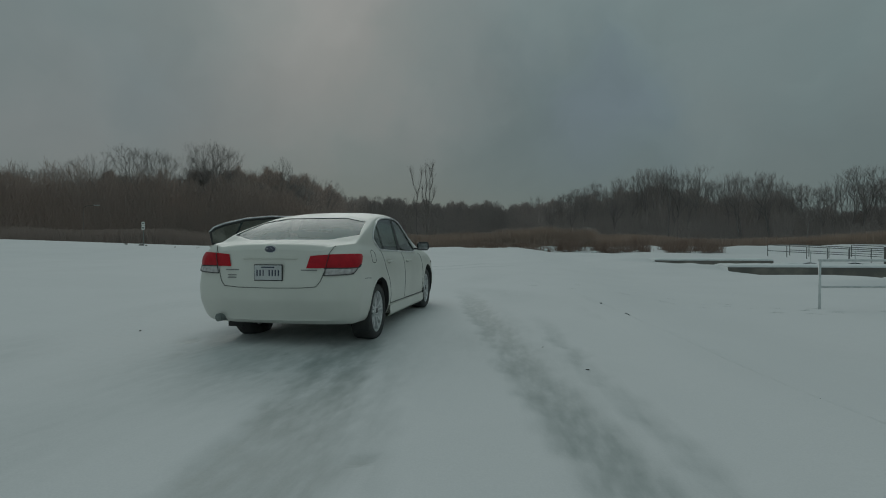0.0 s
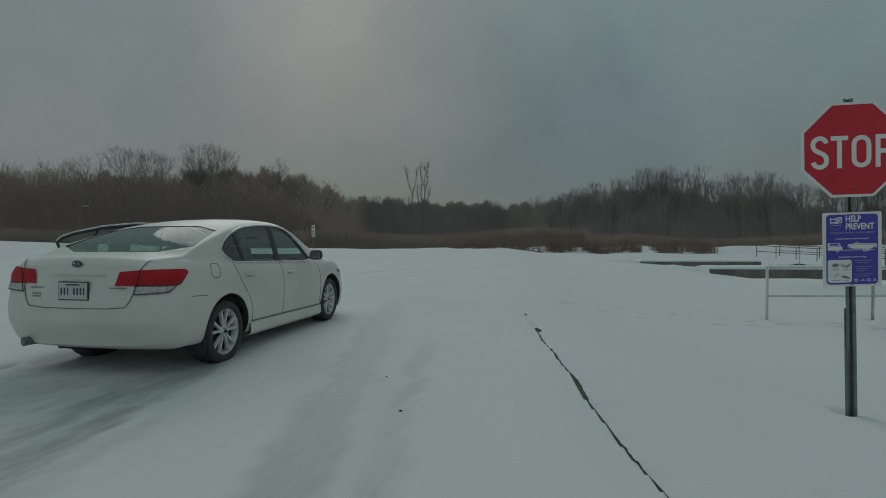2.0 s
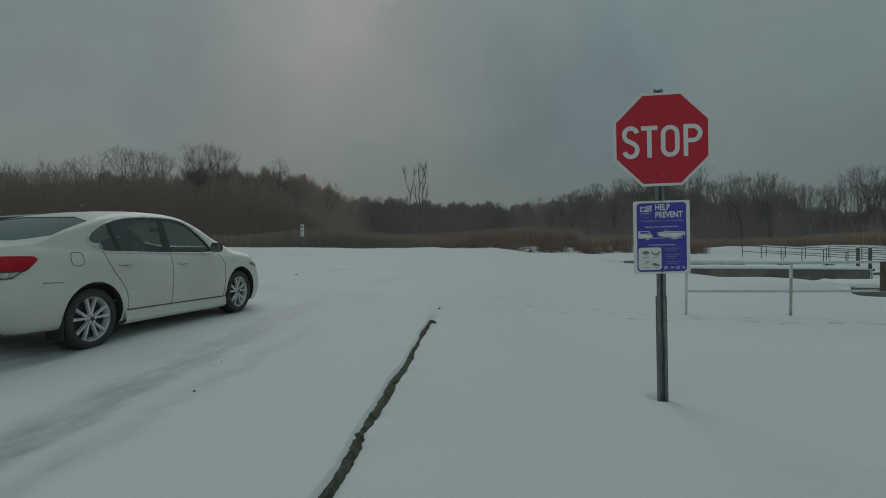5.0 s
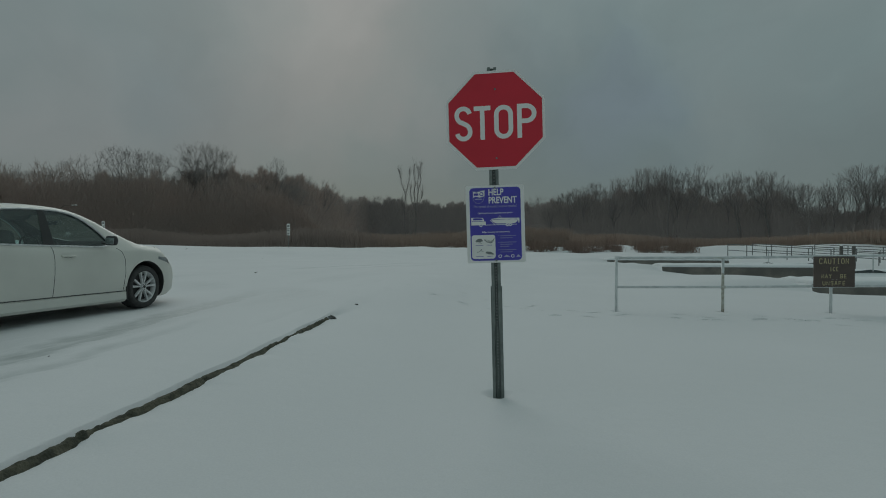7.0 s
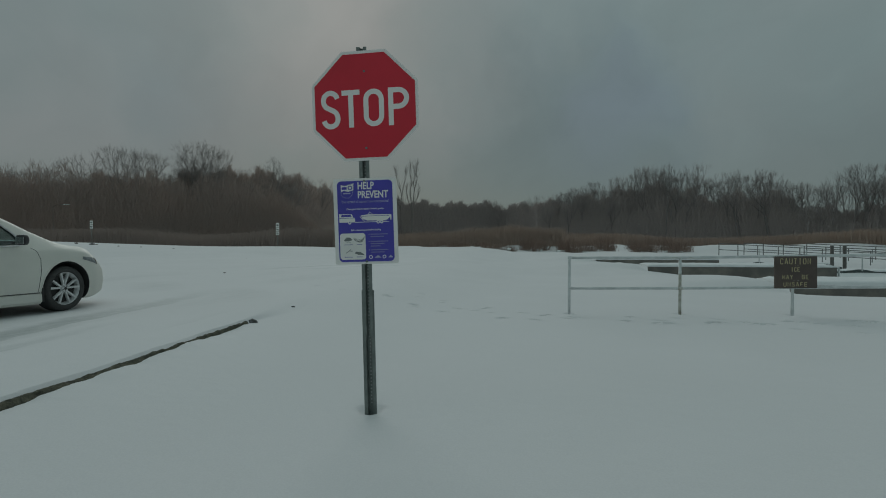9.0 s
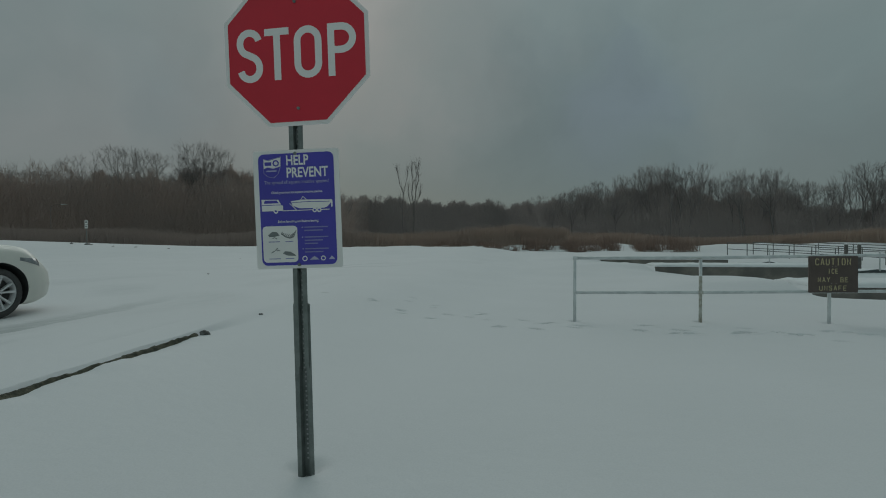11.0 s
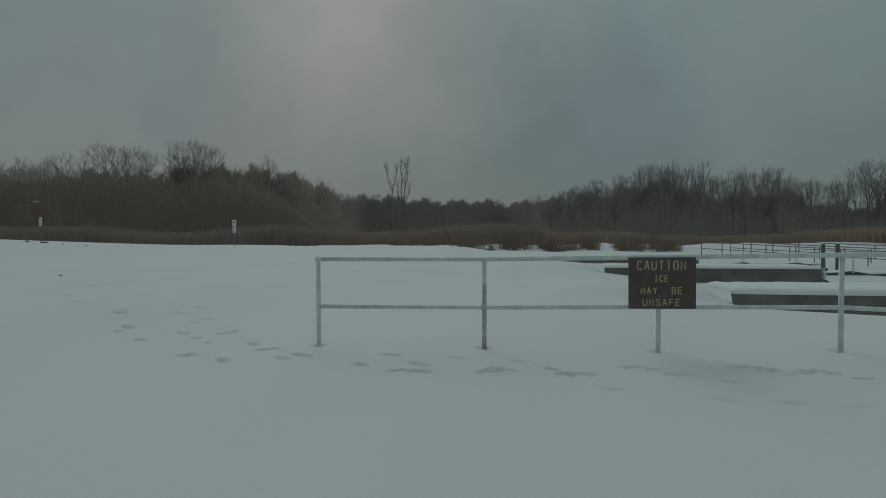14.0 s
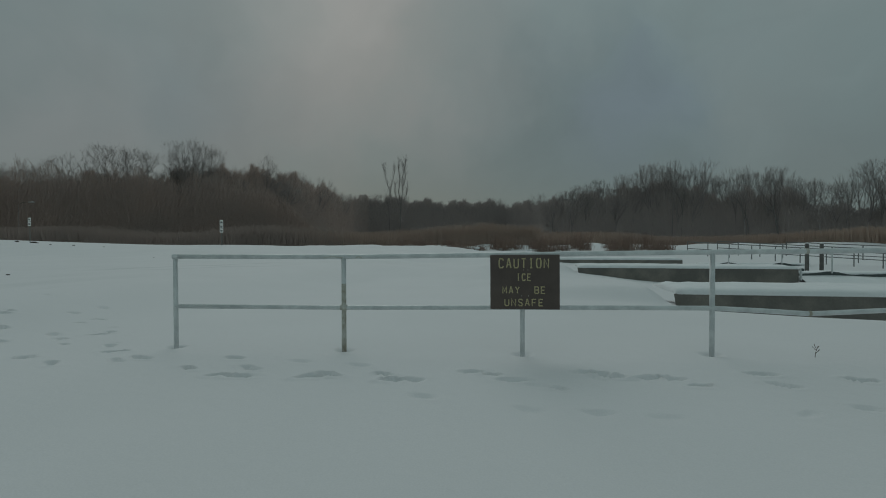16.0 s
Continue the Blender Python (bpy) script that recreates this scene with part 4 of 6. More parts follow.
        for line in (low, rim[8:]):
            part("lens_edge", tube([(s * p[0] * 1.003, p[1] - 0.004, p[2]) for p in line], 0.0045, 5), BLACK_TRIM, lamp)
        lamp.location.z = lift
        pts = [(s * (0.6 + 0.05 * k / 5), rear_y(0.62, 0.77 + 0.2 * k / 5) - 0.021, 0.755 + 0.225 * k / 5) for k in range(6)]
        part("lens_joint", tube(pts, 0.004, 5), BLACK_TRIM, lamp)
        p = perimeter(0.73)
        total = float(np.sum(np.hypot(*np.diff(p, axis=0).T)))
        vf = skin_patch(lambda t: 0.7 + 0.09 * t, lambda t: 0.8 + 0.03 * t, (total - 0.42, total - 0.8), 16, 4, 0.01)
        from_lists("headlamp", *(vf if s > 0 else mirrored(*vf)), HEADLAMP, car, "dark-rimmed headlamp", smooth=True)

    # number plate: frame, plate and the characters as bars
    py = rear_y(0, 0.775)
    pl = new("number_plate")
    pl.parent = car
    part("plate_frame", box((0, py - 0.008, 0.785), (0.325, 0.014, 0.168), 0.005), BLACK_TRIM, pl)
    part("plate_face", box((0, py - 0.0165, 0.785), (0.306, 0.006, 0.148), 0.002), PLATE, pl)
    for k, w in enumerate((0.027, 0.027, 0.024, 0, 0.027, 0.027, 0.027, 0.027)):
        if w:
            part("character_bar", box((-0.122 + 0.0345 * k, py - 0.0205, 0.782), (w * 0.5, 0.003, 0.062)), INK, pl)
    part("plate_band", box((0, py - 0.0205, 0.84), (0.15, 0.003, 0.012)), INK, pl)
    # badge and scripts as plain shapes
    bm = bmesh.new()
    r = bmesh.ops.create_uvsphere(bm, u_segments=20, v_segments=10, radius=1)
    bmesh.ops.transform(bm, matrix=Matrix.Translation((0, rear_y(0, 1.025) + 0.0, 1.025)) @ Matrix.Diagonal((0.062, 0.014, 0.034, 1)), verts=r["verts"])
    badge = part("badge", bm, INK, car, "dark oval badge with bright rim", smooth=True)
    part("badge_rim", tube([(0.062 * math.cos(a), rear_y(0, 1.025) - 0.007, 1.025 + 0.035 * math.sin(a)) for a in np.linspace(0, 2 * math.pi, 25)], 0.005, 6), CHROME, badge)
    for x, z, w in ((-0.03, 1.03, 0.022), (-0.005, 1.016, 0.012), (0.018, 1.034, 0.012), (0.03, 1.018, 0.012), (0.008, 1.04, 0.01)):
        part("badge_mark", box((x, rear_y(0, 1.025) - 0.0155, z), (w, 0.006, w * 0.7), 0.002), CHROME, badge)
    for x, z, w in ((-0.43, 0.812, 0.15), (-0.43, 0.758, 0.1), (-0.43, 0.732, 0.1), (0.44, 0.812, 0.18)):
        part("script_bar", box((x, rear_y(x, z) - 0.004, z), (w, 0.008, 0.011), 0.002), SCRIPT, car)

    # exhaust on the left, lower valance
    part("exhaust_tip", tube([(-0.56, -0.6, 0.285), (-0.59, -0.9, 0.305), (-0.61, -0.985, 0.305)], [0.03, 0.038, 0.042], 16), POST_STEEL, car, "dark steel exhaust tip")
    part("underbody", box((0, -0.4, 0.26), (1.2, 0.5, 0.06), 0.02), WELL, car)
    part("muffler", box((-0.45, -0.5, 0.27), (0.4, 0.3, 0.14), 0.05), WELL, car)
    for x in (-0.785, 0.785):
        part("mud_flap", box((x, -0.375, 0.25), (0.19, 0.025, 0.26), 0.006), WELL, car)
        part("mud_flap", box((x + 0.02 * (1 if x > 0 else -1), 2.365, 0.3), (0.2, 0.03, 0.2), 0.006), WELL, car)

    # mirrors and handles
    for s in (1, -1):
        bm = bmesh.new()
        r = bmesh.ops.create_uvsphere(bm, u_segments=16, v_segments=10, radius=1)
        for v in r["verts"]:
            q = v.co
            v.co = Vector((s * (0.98 + 0.1 * q.x), 1.99 + 0.075 * q.y * (1.0 if q.y > 0 else 0.35), 1.066 + 0.078 * max(-0.85, min(0.85, q.z * 1.3))))
        mi = part("mirror_housing", bm, BLACK_TRIM, car, "black door mirror", smooth=True)
        part("mirror_glass", box((s * 0.985, 1.96, 1.061), (0.145, 0.006, 0.09), 0.002), CHROME, mi)
        part("mirror_arm", box((s * 0.88, 2.0, 1.028), (0.1, 0.06, 0.03), 0.01), BLACK_TRIM, mi)
        for y in ((0.42, 1.42) if s > 0 else (1.42,)):
            z = 0.865 + 0.012 * (1 - y)
            x = side_x(y, z)
            part("door_handle", tube([(s * (x - 0.01), y - 0.1, z), (s * (x + 0.03), y - 0.08, z), (s * (x + 0.034), y + 0.07, z), (s * (x - 0.01), y + 0.1, z)], 0.015, 8), PAINT_WHITE, car, smooth=True)
            # a grey tube on the skin paints the shade in the handle's hollow
            part("handle_recess", tube([(s * (x - 0.002), y - 0.09, z - 0.012), (s * (x - 0.002), y, z - 0.026), (s * (x - 0.002), y + 0.085, z - 0.012)], 0.008, 6), HANDLE_SHADE, car)

    # open left rear door, hinged on the centre pillar
    door = new("rear_door")
    door.parent = car
    door["label"] = "open white rear door with framed window"
    door.matrix_basis = pose(-0.93, 1.17, 0, 0, 0, DOOR_OPEN)
    lower = [(0, 0.36), (0, 1.05), (-1.14, 1.1), (-1.06, 0.92), (-0.9, 0.79), (-0.76, 0.65), (-0.73, 0.4)]
    part("door_panel", prism_x(eased(lower, 1), -0.045, 0.045), PAINT_WHITE, door, sharp=35)
    arc = [(0, 1.03), (0.0, 1.46), (-0.34, 1.455), (-0.7, 1.41), (-0.98, 1.335), (-1.1, 1.285), (-1.15, 1.235), (-1.1, 1.09), (-0.65, 1.075), (0, 1.04)]
    lean = lambda z: 0.17 * (z - 1.06) / 0.4  # noqa: E731
    part("window_frame", tube([(lean(z), y, z) for y, z in arc], 0.016, 8), BLACK_TRIM, door)
    part("window_trim", tube([(lean(z) - 0.012, y, z + 0.022) for y, z in arc[1:8]], 0.0125, 6), ALLOY, door)
    part("window_bar", tube([(lean(1.08), -0.84, 1.08), (lean(1.35), -0.74, 1.39)], 0.014, 6), BLACK_TRIM, door)
    bm = bmesh.new()
    bm.faces.new([bm.verts.new((lean(z), y, z)) for y, z in arc[:-1]])
    g = part("door_glass", bm, GLASS_CAR, door)
    g.visible_shadow = False

    # inside: dashboard, seats, head rests, wheel
    part("dashboard", box((0, 2.3, 0.82), (1.4, 0.5, 0.34), 0.08), WELL, car)
    part("parcel_shelf", box((0, -0.16, 1.0), (1.2, 0.42, 0.03), 0.01), SEAT, car)
    for x in (-0.38, 0.38):
        part("front_seat", box((x, 1.22, 0.5), (0.5, 0.52, 0.2), 0.06), SEAT, car)
        bm = bmesh.new()
        add_box(bm, (0, 0, 0.3), (0.48, 0.14, 0.62), 0.06, pose(x, 0.98, 0.58, 12))
        part("front_backrest", bm, SEAT, car, smooth=True)
        bm = bmesh.new()
        add_box(bm, (0, 0, 0.72), (0.26, 0.1, 0.18), 0.045, pose(x, 0.96, 0.58, 12))
        part("head_rest", bm, SEAT, car, smooth=True)
    part("rear_bench", box((0, 0.3, 0.52), (1.25, 0.5, 0.2), 0.06), SEAT, car)
    bm = bmesh.new()
    add_box(bm, (0, 0, 0.28), (1.22, 0.14, 0.6), 0.06, pose(0, 0.08, 0.58, 18))
    part("rear_backrest", bm, SEAT, car, smooth=True)
    for x in (-0.42, 0.42):
        part("head_rest", box((x, -0.06, 1.16), (0.24, 0.09, 0.13), 0.04), SEAT, car, smooth=True)
    part("steering_wheel", tube([(-0.38 + 0.18 * math.cos(a), 1.93 - 0.05 * math.sin(a), 0.98 + 0.16 * math.sin(a)) for a in np.linspace(0, 2 * math.pi, 21)], 0.014, 6), WELL, car)
    part("inner_mirror", box((0, 1.92, 1.32), (0.22, 0.03, 0.06), 0.015), BLACK_TRIM, car)

    tyre, rim, back, spokes, nuts = wheel_meshes()
    for x, y, flip in ((0.85, 0, 0), (0.85, 2.75, 0), (-0.85, 0, 1), (-0.85, 2.75, 1)):
        wheel = build_wheel(car, x, y, flip)
        link_mesh("tyre", tyre, None, wheel, smooth=True)
        link_mesh("rim", rim, None, wheel, smooth=True)
        link_mesh("brake", back, None, wheel)
        link_mesh("spokes", spokes, None, wheel, sharp=40)
        link_mesh("hub_nuts", nuts, None, wheel)
    car.matrix_basis = pose(*CAR_AT) @ Matrix.Diagonal((1.0, 0.962, 1.02, 1))
    return tagged(car, "white four-door sedan with an open rear door, parked on icy snow", "car")


DOOR_OPEN = -34
CAR_AT = (-6.66, 0.565, 0.195, -0.8, 0, -4.57)
build_car()


# ---------------------------------------------------------------- stop sign post
def add_stroke(bm, path, wide, y0, y1, closed=False):
    """A flat stroke of even width along an (x, z) path, as cut from sheeting."""
    p = [Vector(v) for v in path]
    n = len(p)
    rows = []
    for i in range(n):
        a = p[i - 1] if i or closed else p[i]
        b = p[(i + 1) % n] if i < n - 1 or closed else p[i]
        d1, d2 = (p[i] - a), (b - p[i])
        d1 = d1.normalized() if d1.length > 1e-6 else d2.normalized()
        d2 = d2.normalized() if d2.length > 1e-6 else d1
        t = (d1 + d2).normalized()
        m = Vector((-t.y, t.x)) * (wide / 2) / max(0.6, t.dot(d1))
        rows.append([bm.verts.new((q.x, y, q.y)) for q, y in ((p[i] + m, y0), (p[i] - m, y0), (p[i] - m, y1), (p[i] + m, y1))])
    for i in range(n if closed else n - 1):
        a, b = rows[i], rows[(i + 1) % n]
        for k in range(4):
            bm.faces.new((a[k], a[(k + 1) % 4], b[(k + 1) % 4], b[k]))
    if not closed:
        bm.faces.new(rows[0][::-1])
        bm.faces.new(rows[-1])


def build_stop():
    stop = new("stop_sign")
    # two channel posts, the upper set into the lower

    def lean(z):
        return 0.015 - 0.0175 * z

    def channel(w, d, z0, z1, y0):
        t = 0.006
        prof = [(-w / 2, 0), (-w / 2 + 0.016, 0), (-w / 2 + 0.022, d), (w / 2 - 0.022, d), (w / 2 - 0.016, 0), (w / 2, 0),
                (w / 2, -t), (w / 2 - 0.018 - t, -t), (w / 2 - 0.024 - t * 0.6, d - t), (-w / 2 + 0.024 + t * 0.6, d - t), (-w / 2 + 0.018 + t, -t), (-w / 2, -t)]
        bm = bmesh.new()
        a, b = ([bm.verts.new((x + lean(z), y0 + y, z)) for x, y in prof] for z in (z0, z1))
        for i in range(len(prof)):
            j = (i + 1) % len(prof)
            bm.faces.new((a[i], a[j], b[j], b[i]))
        bm.faces.new(a)
        bm.faces.new(b[::-1])
        return bm

    part("lower_post", channel(0.09, 0.034, -0.3, 0.88, -0.04), POST_STEEL, stop, "green-grey channel post with punched holes")
    part("upper_post", channel(0.074, 0.03, 0.55, 2.61, -0.049), POST_STEEL, stop)
    hole = bmesh.new()
    r = bmesh.ops.create_circle(hole, cap_ends=True, segments=10, radius=0.0055)
    bmesh.ops.transform(hole, matrix=pose(0, 0, 0, 90), verts=r["verts"])
    me = as_mesh(hole, HOLE)
    for k in range(34):
        z = 0.06 + 0.0254 * k
        ob = link_mesh("post_hole", me, None, stop)
        ob.location = (lean(z), -0.0265 if z > 0.54 else -0.0135, z)
    for z in list(np.arange(0.9, 1.07, 0.0254)) + list(np.arange(1.69, 1.8, 0.0254)):
        ob = link_mesh("post_hole", me, None, stop)
        ob.location = (lean(float(z)), -0.0265, float(z))
    # octagon
    face = new("stop_panel")
    face.parent = stop
    face.matrix_basis = pose(-0.004, -0.064, 2.19, 1.0, -1.2, 0)
    R = 0.387 / math.cos(radians(22.5))
    octo = lambda k: [(k * R * math.cos(radians(22.5 + 45 * i)), k * R * math.sin(radians(22.5 + 45 * i))) for i in range(8)]  # noqa: E731
    part("white_border", plate(octo(1.0), -0.002, 0.002), SIGN_WHITE, face)
    part("red_panel", plate(octo(0.945), -0.0045, -0.002), SIGN_RED, face)
    def arc_pts(cx, cz, rx, rz, a0, a1, n=10):
        return [(cx + rx * math.cos(radians(a0 + (a1 - a0) * k / n)), cz + rz * math.sin(radians(a0 + (a1 - a0) * k / n))) for k in range(n + 1)]

    w, h, q = 0.052, 0.114, 0.036
    s_path = arc_pts(0, 0.066, w, 0.053, 12, 180, 10) + arc_pts(0, 0.066, w, 0.06, 188, 235, 4) + arc_pts(0, -0.064, w, 0.06, 62, 0, 5) + arc_pts(0, -0.066, w, 0.053, -6, -168, 10)
    o_path = arc_pts(0, h - 0.056, 0.056, 0.056, 0, 180, 12) + arc_pts(0, -h + 0.056, 0.056, 0.056, 180, 360, 12)
    p_path = [(-0.05, -h - q / 2), (-0.05, h)] + [(0.0, h)] + arc_pts(0.004, h - 0.058, 0.06, 0.058, 80, -80, 10) + [(0.0, h - 0.116), (-0.05 + q / 2, h - 0.116)]
    for x, strokes in ((-0.25, [(s_path, False)]), (-0.1, [([(-0.066, h), (0.066, h)], False), ([(0, h - q / 2), (0, -h - q / 2)], False)]), (0.066, [(o_path, True)]), (0.24, [(p_path, False)])):
        bm = bmesh.new()
        for path, closed in strokes:
            add_stroke(bm, [(x + px, pz - 0.017) for px, pz in path], q, -0.0062, -0.0045, closed)
        part("letter", bm, SIGN_WHITE, face)
    for z in (0.24, -0.3):
        part("bolt", tube([(0.004, -0.012, z), (0.004, 0.0, z)], 0.008, 8), POST_STEEL, face)
    # information panel
    info = new("information_panel")
    info.parent = stop
    info["label"] = "blue and white boating notice"
    info.matrix_basis = pose(-0.004, -0.067, 1.372, 1.0, -1.3, 2.0)
    part("panel_plate", plate(round_rect(0.457, 0.61, 0.012), -0.0015, 0.0015), SIGN_WHITE, info)
    part("blue_field", plate(round_rect(0.4, 0.575, 0.03), -0.003, -0.0015), SIGN_BLUE, info)
    y = -0.0042
    lettering("headline", "HELP", 0.051, SIGN_WHITE, info, -0.052, y, 0.249, 0.76, 0.0004, 0.0017, "LEFT")
    lettering("headline", "PREVENT", 0.051, SIGN_WHITE, info, -0.052, y, 0.186, 0.76, 0.0004, 0.0017, "LEFT")
    lettering("text_line", "The spread of aquatic invasive species!", 0.0185, SIGN_PALE, info, 0, y, 0.14, 0.86, 0.0003)
    lettering("text_line", "Check your boat for aquatic invasive species:", 0.0125, SIGN_WHITE, info, 0, y, 0.088, 0.86, 0.0003, 0.0002)
    lettering("text_line", "Before launching and before leaving:", 0.0125, SIGN_WHITE, info, 0.002, y, -0.062, 0.86, 0.0003, 0.0002)
    # state outline mark: a white flag over a thin outline
    state = [(-0.172, 0.262), (-0.145, 0.256), (-0.12, 0.262), (-0.078, 0.272), (-0.08, 0.225), (-0.094, 0.185), (-0.118, 0.165), (-0.15, 0.172), (-0.17, 0.19)]
    part("mark", tube([(px, y - 0.0004, pz) for px, pz in state + state[:1]], 0.0012, 4), SIGN_PALE, info)
    part("mark", plate([(-0.17, 0.26), (-0.145, 0.253), (-0.12, 0.259), (-0.08, 0.269), (-0.082, 0.222), (-0.12, 0.212), (-0.15, 0.22), (-0.17, 0.212)], y - 0.0003, y), SIGN_WHITE, info)
    part("mark", plate(round_rect(0.036, 0.018, 0.003, -0.147, 0.237), y - 0.001, y - 0.0004), SIGN_BLUE, info)
    part("mark", tube([(-0.105 + 0.0135 * math.cos(a), y - 0.001, 0.239 + 0.0135 * math.sin(a)) for a in np.linspace(0, 6.283, 17)], 0.0034, 5), SIGN_BLUE, info)
    part("text_bar", box((-0.13, y, 0.2), (0.055, 0.001, 0.007)), SIGN_PALE, info)
    # tow vehicle, trailer and boat
    part("vehicle_picture", plate([(-0.19, -0.003), (-0.19, 0.055), (-0.1, 0.052), (-0.086, 0.026), (-0.076, 0.02), (-0.076, -0.006), (-0.19, -0.006)], y - 0.0004, y), SIGN_WHITE, info)
    part("vehicle_picture", plate([(-0.178, 0.034), (-0.172, 0.05), (-0.108, 0.048), (-0.098, 0.034)], y - 0.001, y - 0.0005), SIGN_BLUE, info)
    part("vehicle_picture", box((-0.135, y - 0.0008, 0.025), (0.106, 0.001, 0.003)), SIGN_BLUE, info)
    part("boat_picture", plate([(-0.035, 0.041), (0.02, 0.048), (0.12, 0.046), (0.175, 0.044), (0.178, 0.028), (0.16, 0.008), (0.14, 0.002), (0.01, 0.004), (-0.022, 0.018)], y - 0.0004, y), SIGN_WHITE, info)
    part("boat_picture", tube([(-0.03, y - 0.0008, 0.034), (0.06, y - 0.0008, 0.037), (0.172, y - 0.0008, 0.034)], 0.0014, 4), SIGN_BLUE, info)
    part("boat_picture", tube([(0.02, y - 0.0006, 0.048), (0.032, y - 0.0006, 0.064), (0.05, y - 0.0006, 0.048)], 0.002, 5), SIGN_WHITE, info)
    part("boat_picture", plate([(0.175, 0.046), (0.187, 0.042), (0.187, 0.008), (0.18, 0.004), (0.178, 0.028)], y - 0.0004, y), SIGN_WHITE, info)
    part("trailer_picture", box((0.045, y, -0.006), (0.25, 0.001, 0.004)), SIGN_WHITE, info)
    part("trailer_picture", tube([(-0.04, y - 0.0004, 0.03), (-0.02, y - 0.0004, 0.012), (-0.005, y - 0.0004, -0.004)], 0.002, 4), SIGN_WHITE, info)
    for x in (-0.115, 0.092, 0.116):
        part("wheel_picture", tube([(x, y - 0.0014, -0.007), (x, y, -0.007)], 0.0125, 16), SIGN_WHITE, info)
        part("wheel_picture", tube([(x, y - 0.002, -0.007), (x, y - 0.0015, -0.007)], 0.0055, 12), SIGN_BLUE, info)
    # inset with water creatures, bullets and small marks
    part("inset", plate(round_rect(0.186, 0.188, 0.02, -0.098, -0.178), y - 0.0004, y), SIGN_WHITE, info)
    part("shell_picture", plate([(-0.162, -0.13), (-0.14, -0.113), (-0.115, -0.114), (-0.1, -0.133), (-0.125, -0.138), (-0.155, -0.14)], y - 0.001, y - 0.0005), SIGN_GREY, info)
    part("shell_picture", tube([(-0.14, y - 0.001, -0.147), (-0.125, y - 0.001, -0.143), (-0.115, y - 0.001, -0.151)], 0.002, 4), SIGN_GREY, info)
    stem = [(-0.09, -0.125), (-0.07, -0.14), (-0.045, -0.148), (-0.025, -0.14)]
    part("plant_picture", tube([(px, y - 0.001, pz) for px, pz in stem], 0.0026, 4), SIGN_GREY, info)
    for k in range(9):
        a = k / 8
        px, pz = np.interp(a * 3, range(4), [q[0] for q in stem]), np.interp(a * 3, range(4), [q[1] for q in stem])
        part("plant_picture", tube([(px, y - 0.001, pz), (px + 0.006 + 0.008 * a, y - 0.001, pz + 0.01 + 0.022 * a * a)], 0.0018, 4), SIGN_GREY, info)
    part("fish_picture", plate([(-0.088, -0.226), (-0.075, -0.215), (-0.045, -0.218), (-0.022, -0.232), (-0.016, -0.242), (-0.03, -0.24), (-0.06, -0.238)], y - 0.001, y - 0.0005), SIGN_GREY, info)
    part("plant_picture", tube([(-0.148, y - 0.001, -0.222), (-0.128, y - 0.001, -0.212), (-0.112, y - 0.001, -0.195)], 0.002, 4), SIGN_GREY, info)
    part("plant_picture", tube([(-0.12, y - 0.001, -0.208), (-0.102, y - 0.001, -0.212)], 0.0018, 4), SIGN_GREY, info)
    for x, z, w in ((-0.13, -0.165, 0.06), (-0.05, -0.165, 0.04), (-0.13, -0.253, 0.06), (-0.05, -0.253, 0.045)):
        part("caption_bar", box((x, y - 0.0006, z), (w, 0.0008, 0.004)), SIGN_FAINT, info)
    for k, (z, n) in enumerate(((-0.094, 2), (-0.145, 3), (-0.205, 2))):
        part("bullet_dot", box((0.022, y, z), (0.005, 0.001, 0.005)), SIGN_PALE, info)
        for q in range(n):
            part("text_bar", box((0.095 - 0.014 * q, y, z - 0.0165 * q), (0.125 - 0.028 * q, 0.001, 0.006)), SIGN_FAINT, info)
    for x, rr in ((0.03, 0.014), (0.128, 0.013)):
        part("mark", tube([(x, y - 0.0008, -0.255), (x, y, -0.255)], rr, 18), SIGN_WHITE, info)
        part("mark", tube([(x, y - 0.0014, -0.255), (x, y - 0.0009, -0.255)], rr * 0.62, 14), SIGN_BLUE, info)
    for x, w in ((0.08, 0.052), (0.172, 0.036)):
        part("mark", plate([(x - w / 2, -0.262), (x + w / 2, -0.262), (x + w / 3, -0.254), (x, -0.243), (x - w / 4, -0.254)], y - 0.0004, y), SIGN_PALE, info)
    for z in (0.285, -0.286):
        part("bolt", tube([(0.0, -0.012, z), (0.0, 0.0, z)], 0.008, 8), POST_STEEL, info)
    stop.matrix_basis = pose(0, 0, 0, 0.0, -0.25, 0)
    return tagged(stop, "red stop sign over a blue boating notice on a steel post", "road sign")


build_stop()


# ---------------------------------------------------------------- pipe fence with the caution board
def fence_y(x):
    return FENCE_A + FENCE_SLOPE * x


# heights of the two rails along the fence; the lower one has been bent down beyond the fourth post
TOP_RAIL = ((2.06, 0.935), (3.93, 0.936), (5.75, 0.962), (7.53, 0.988), (9.33, 1.008), (13.4, 1.03))
LOW_RAIL = ((2.06, 0.402), (3.93, 0.412), (5.75, 0.438), (7.53, 0.456), (8.0, 0.436), (8.37, 0.416), (8.41, 0.416), (9.33, 0.474), (13.4, 0.5))


def rail_z(rail, x):
    return float(np.interp(x, *zip(*rail)))


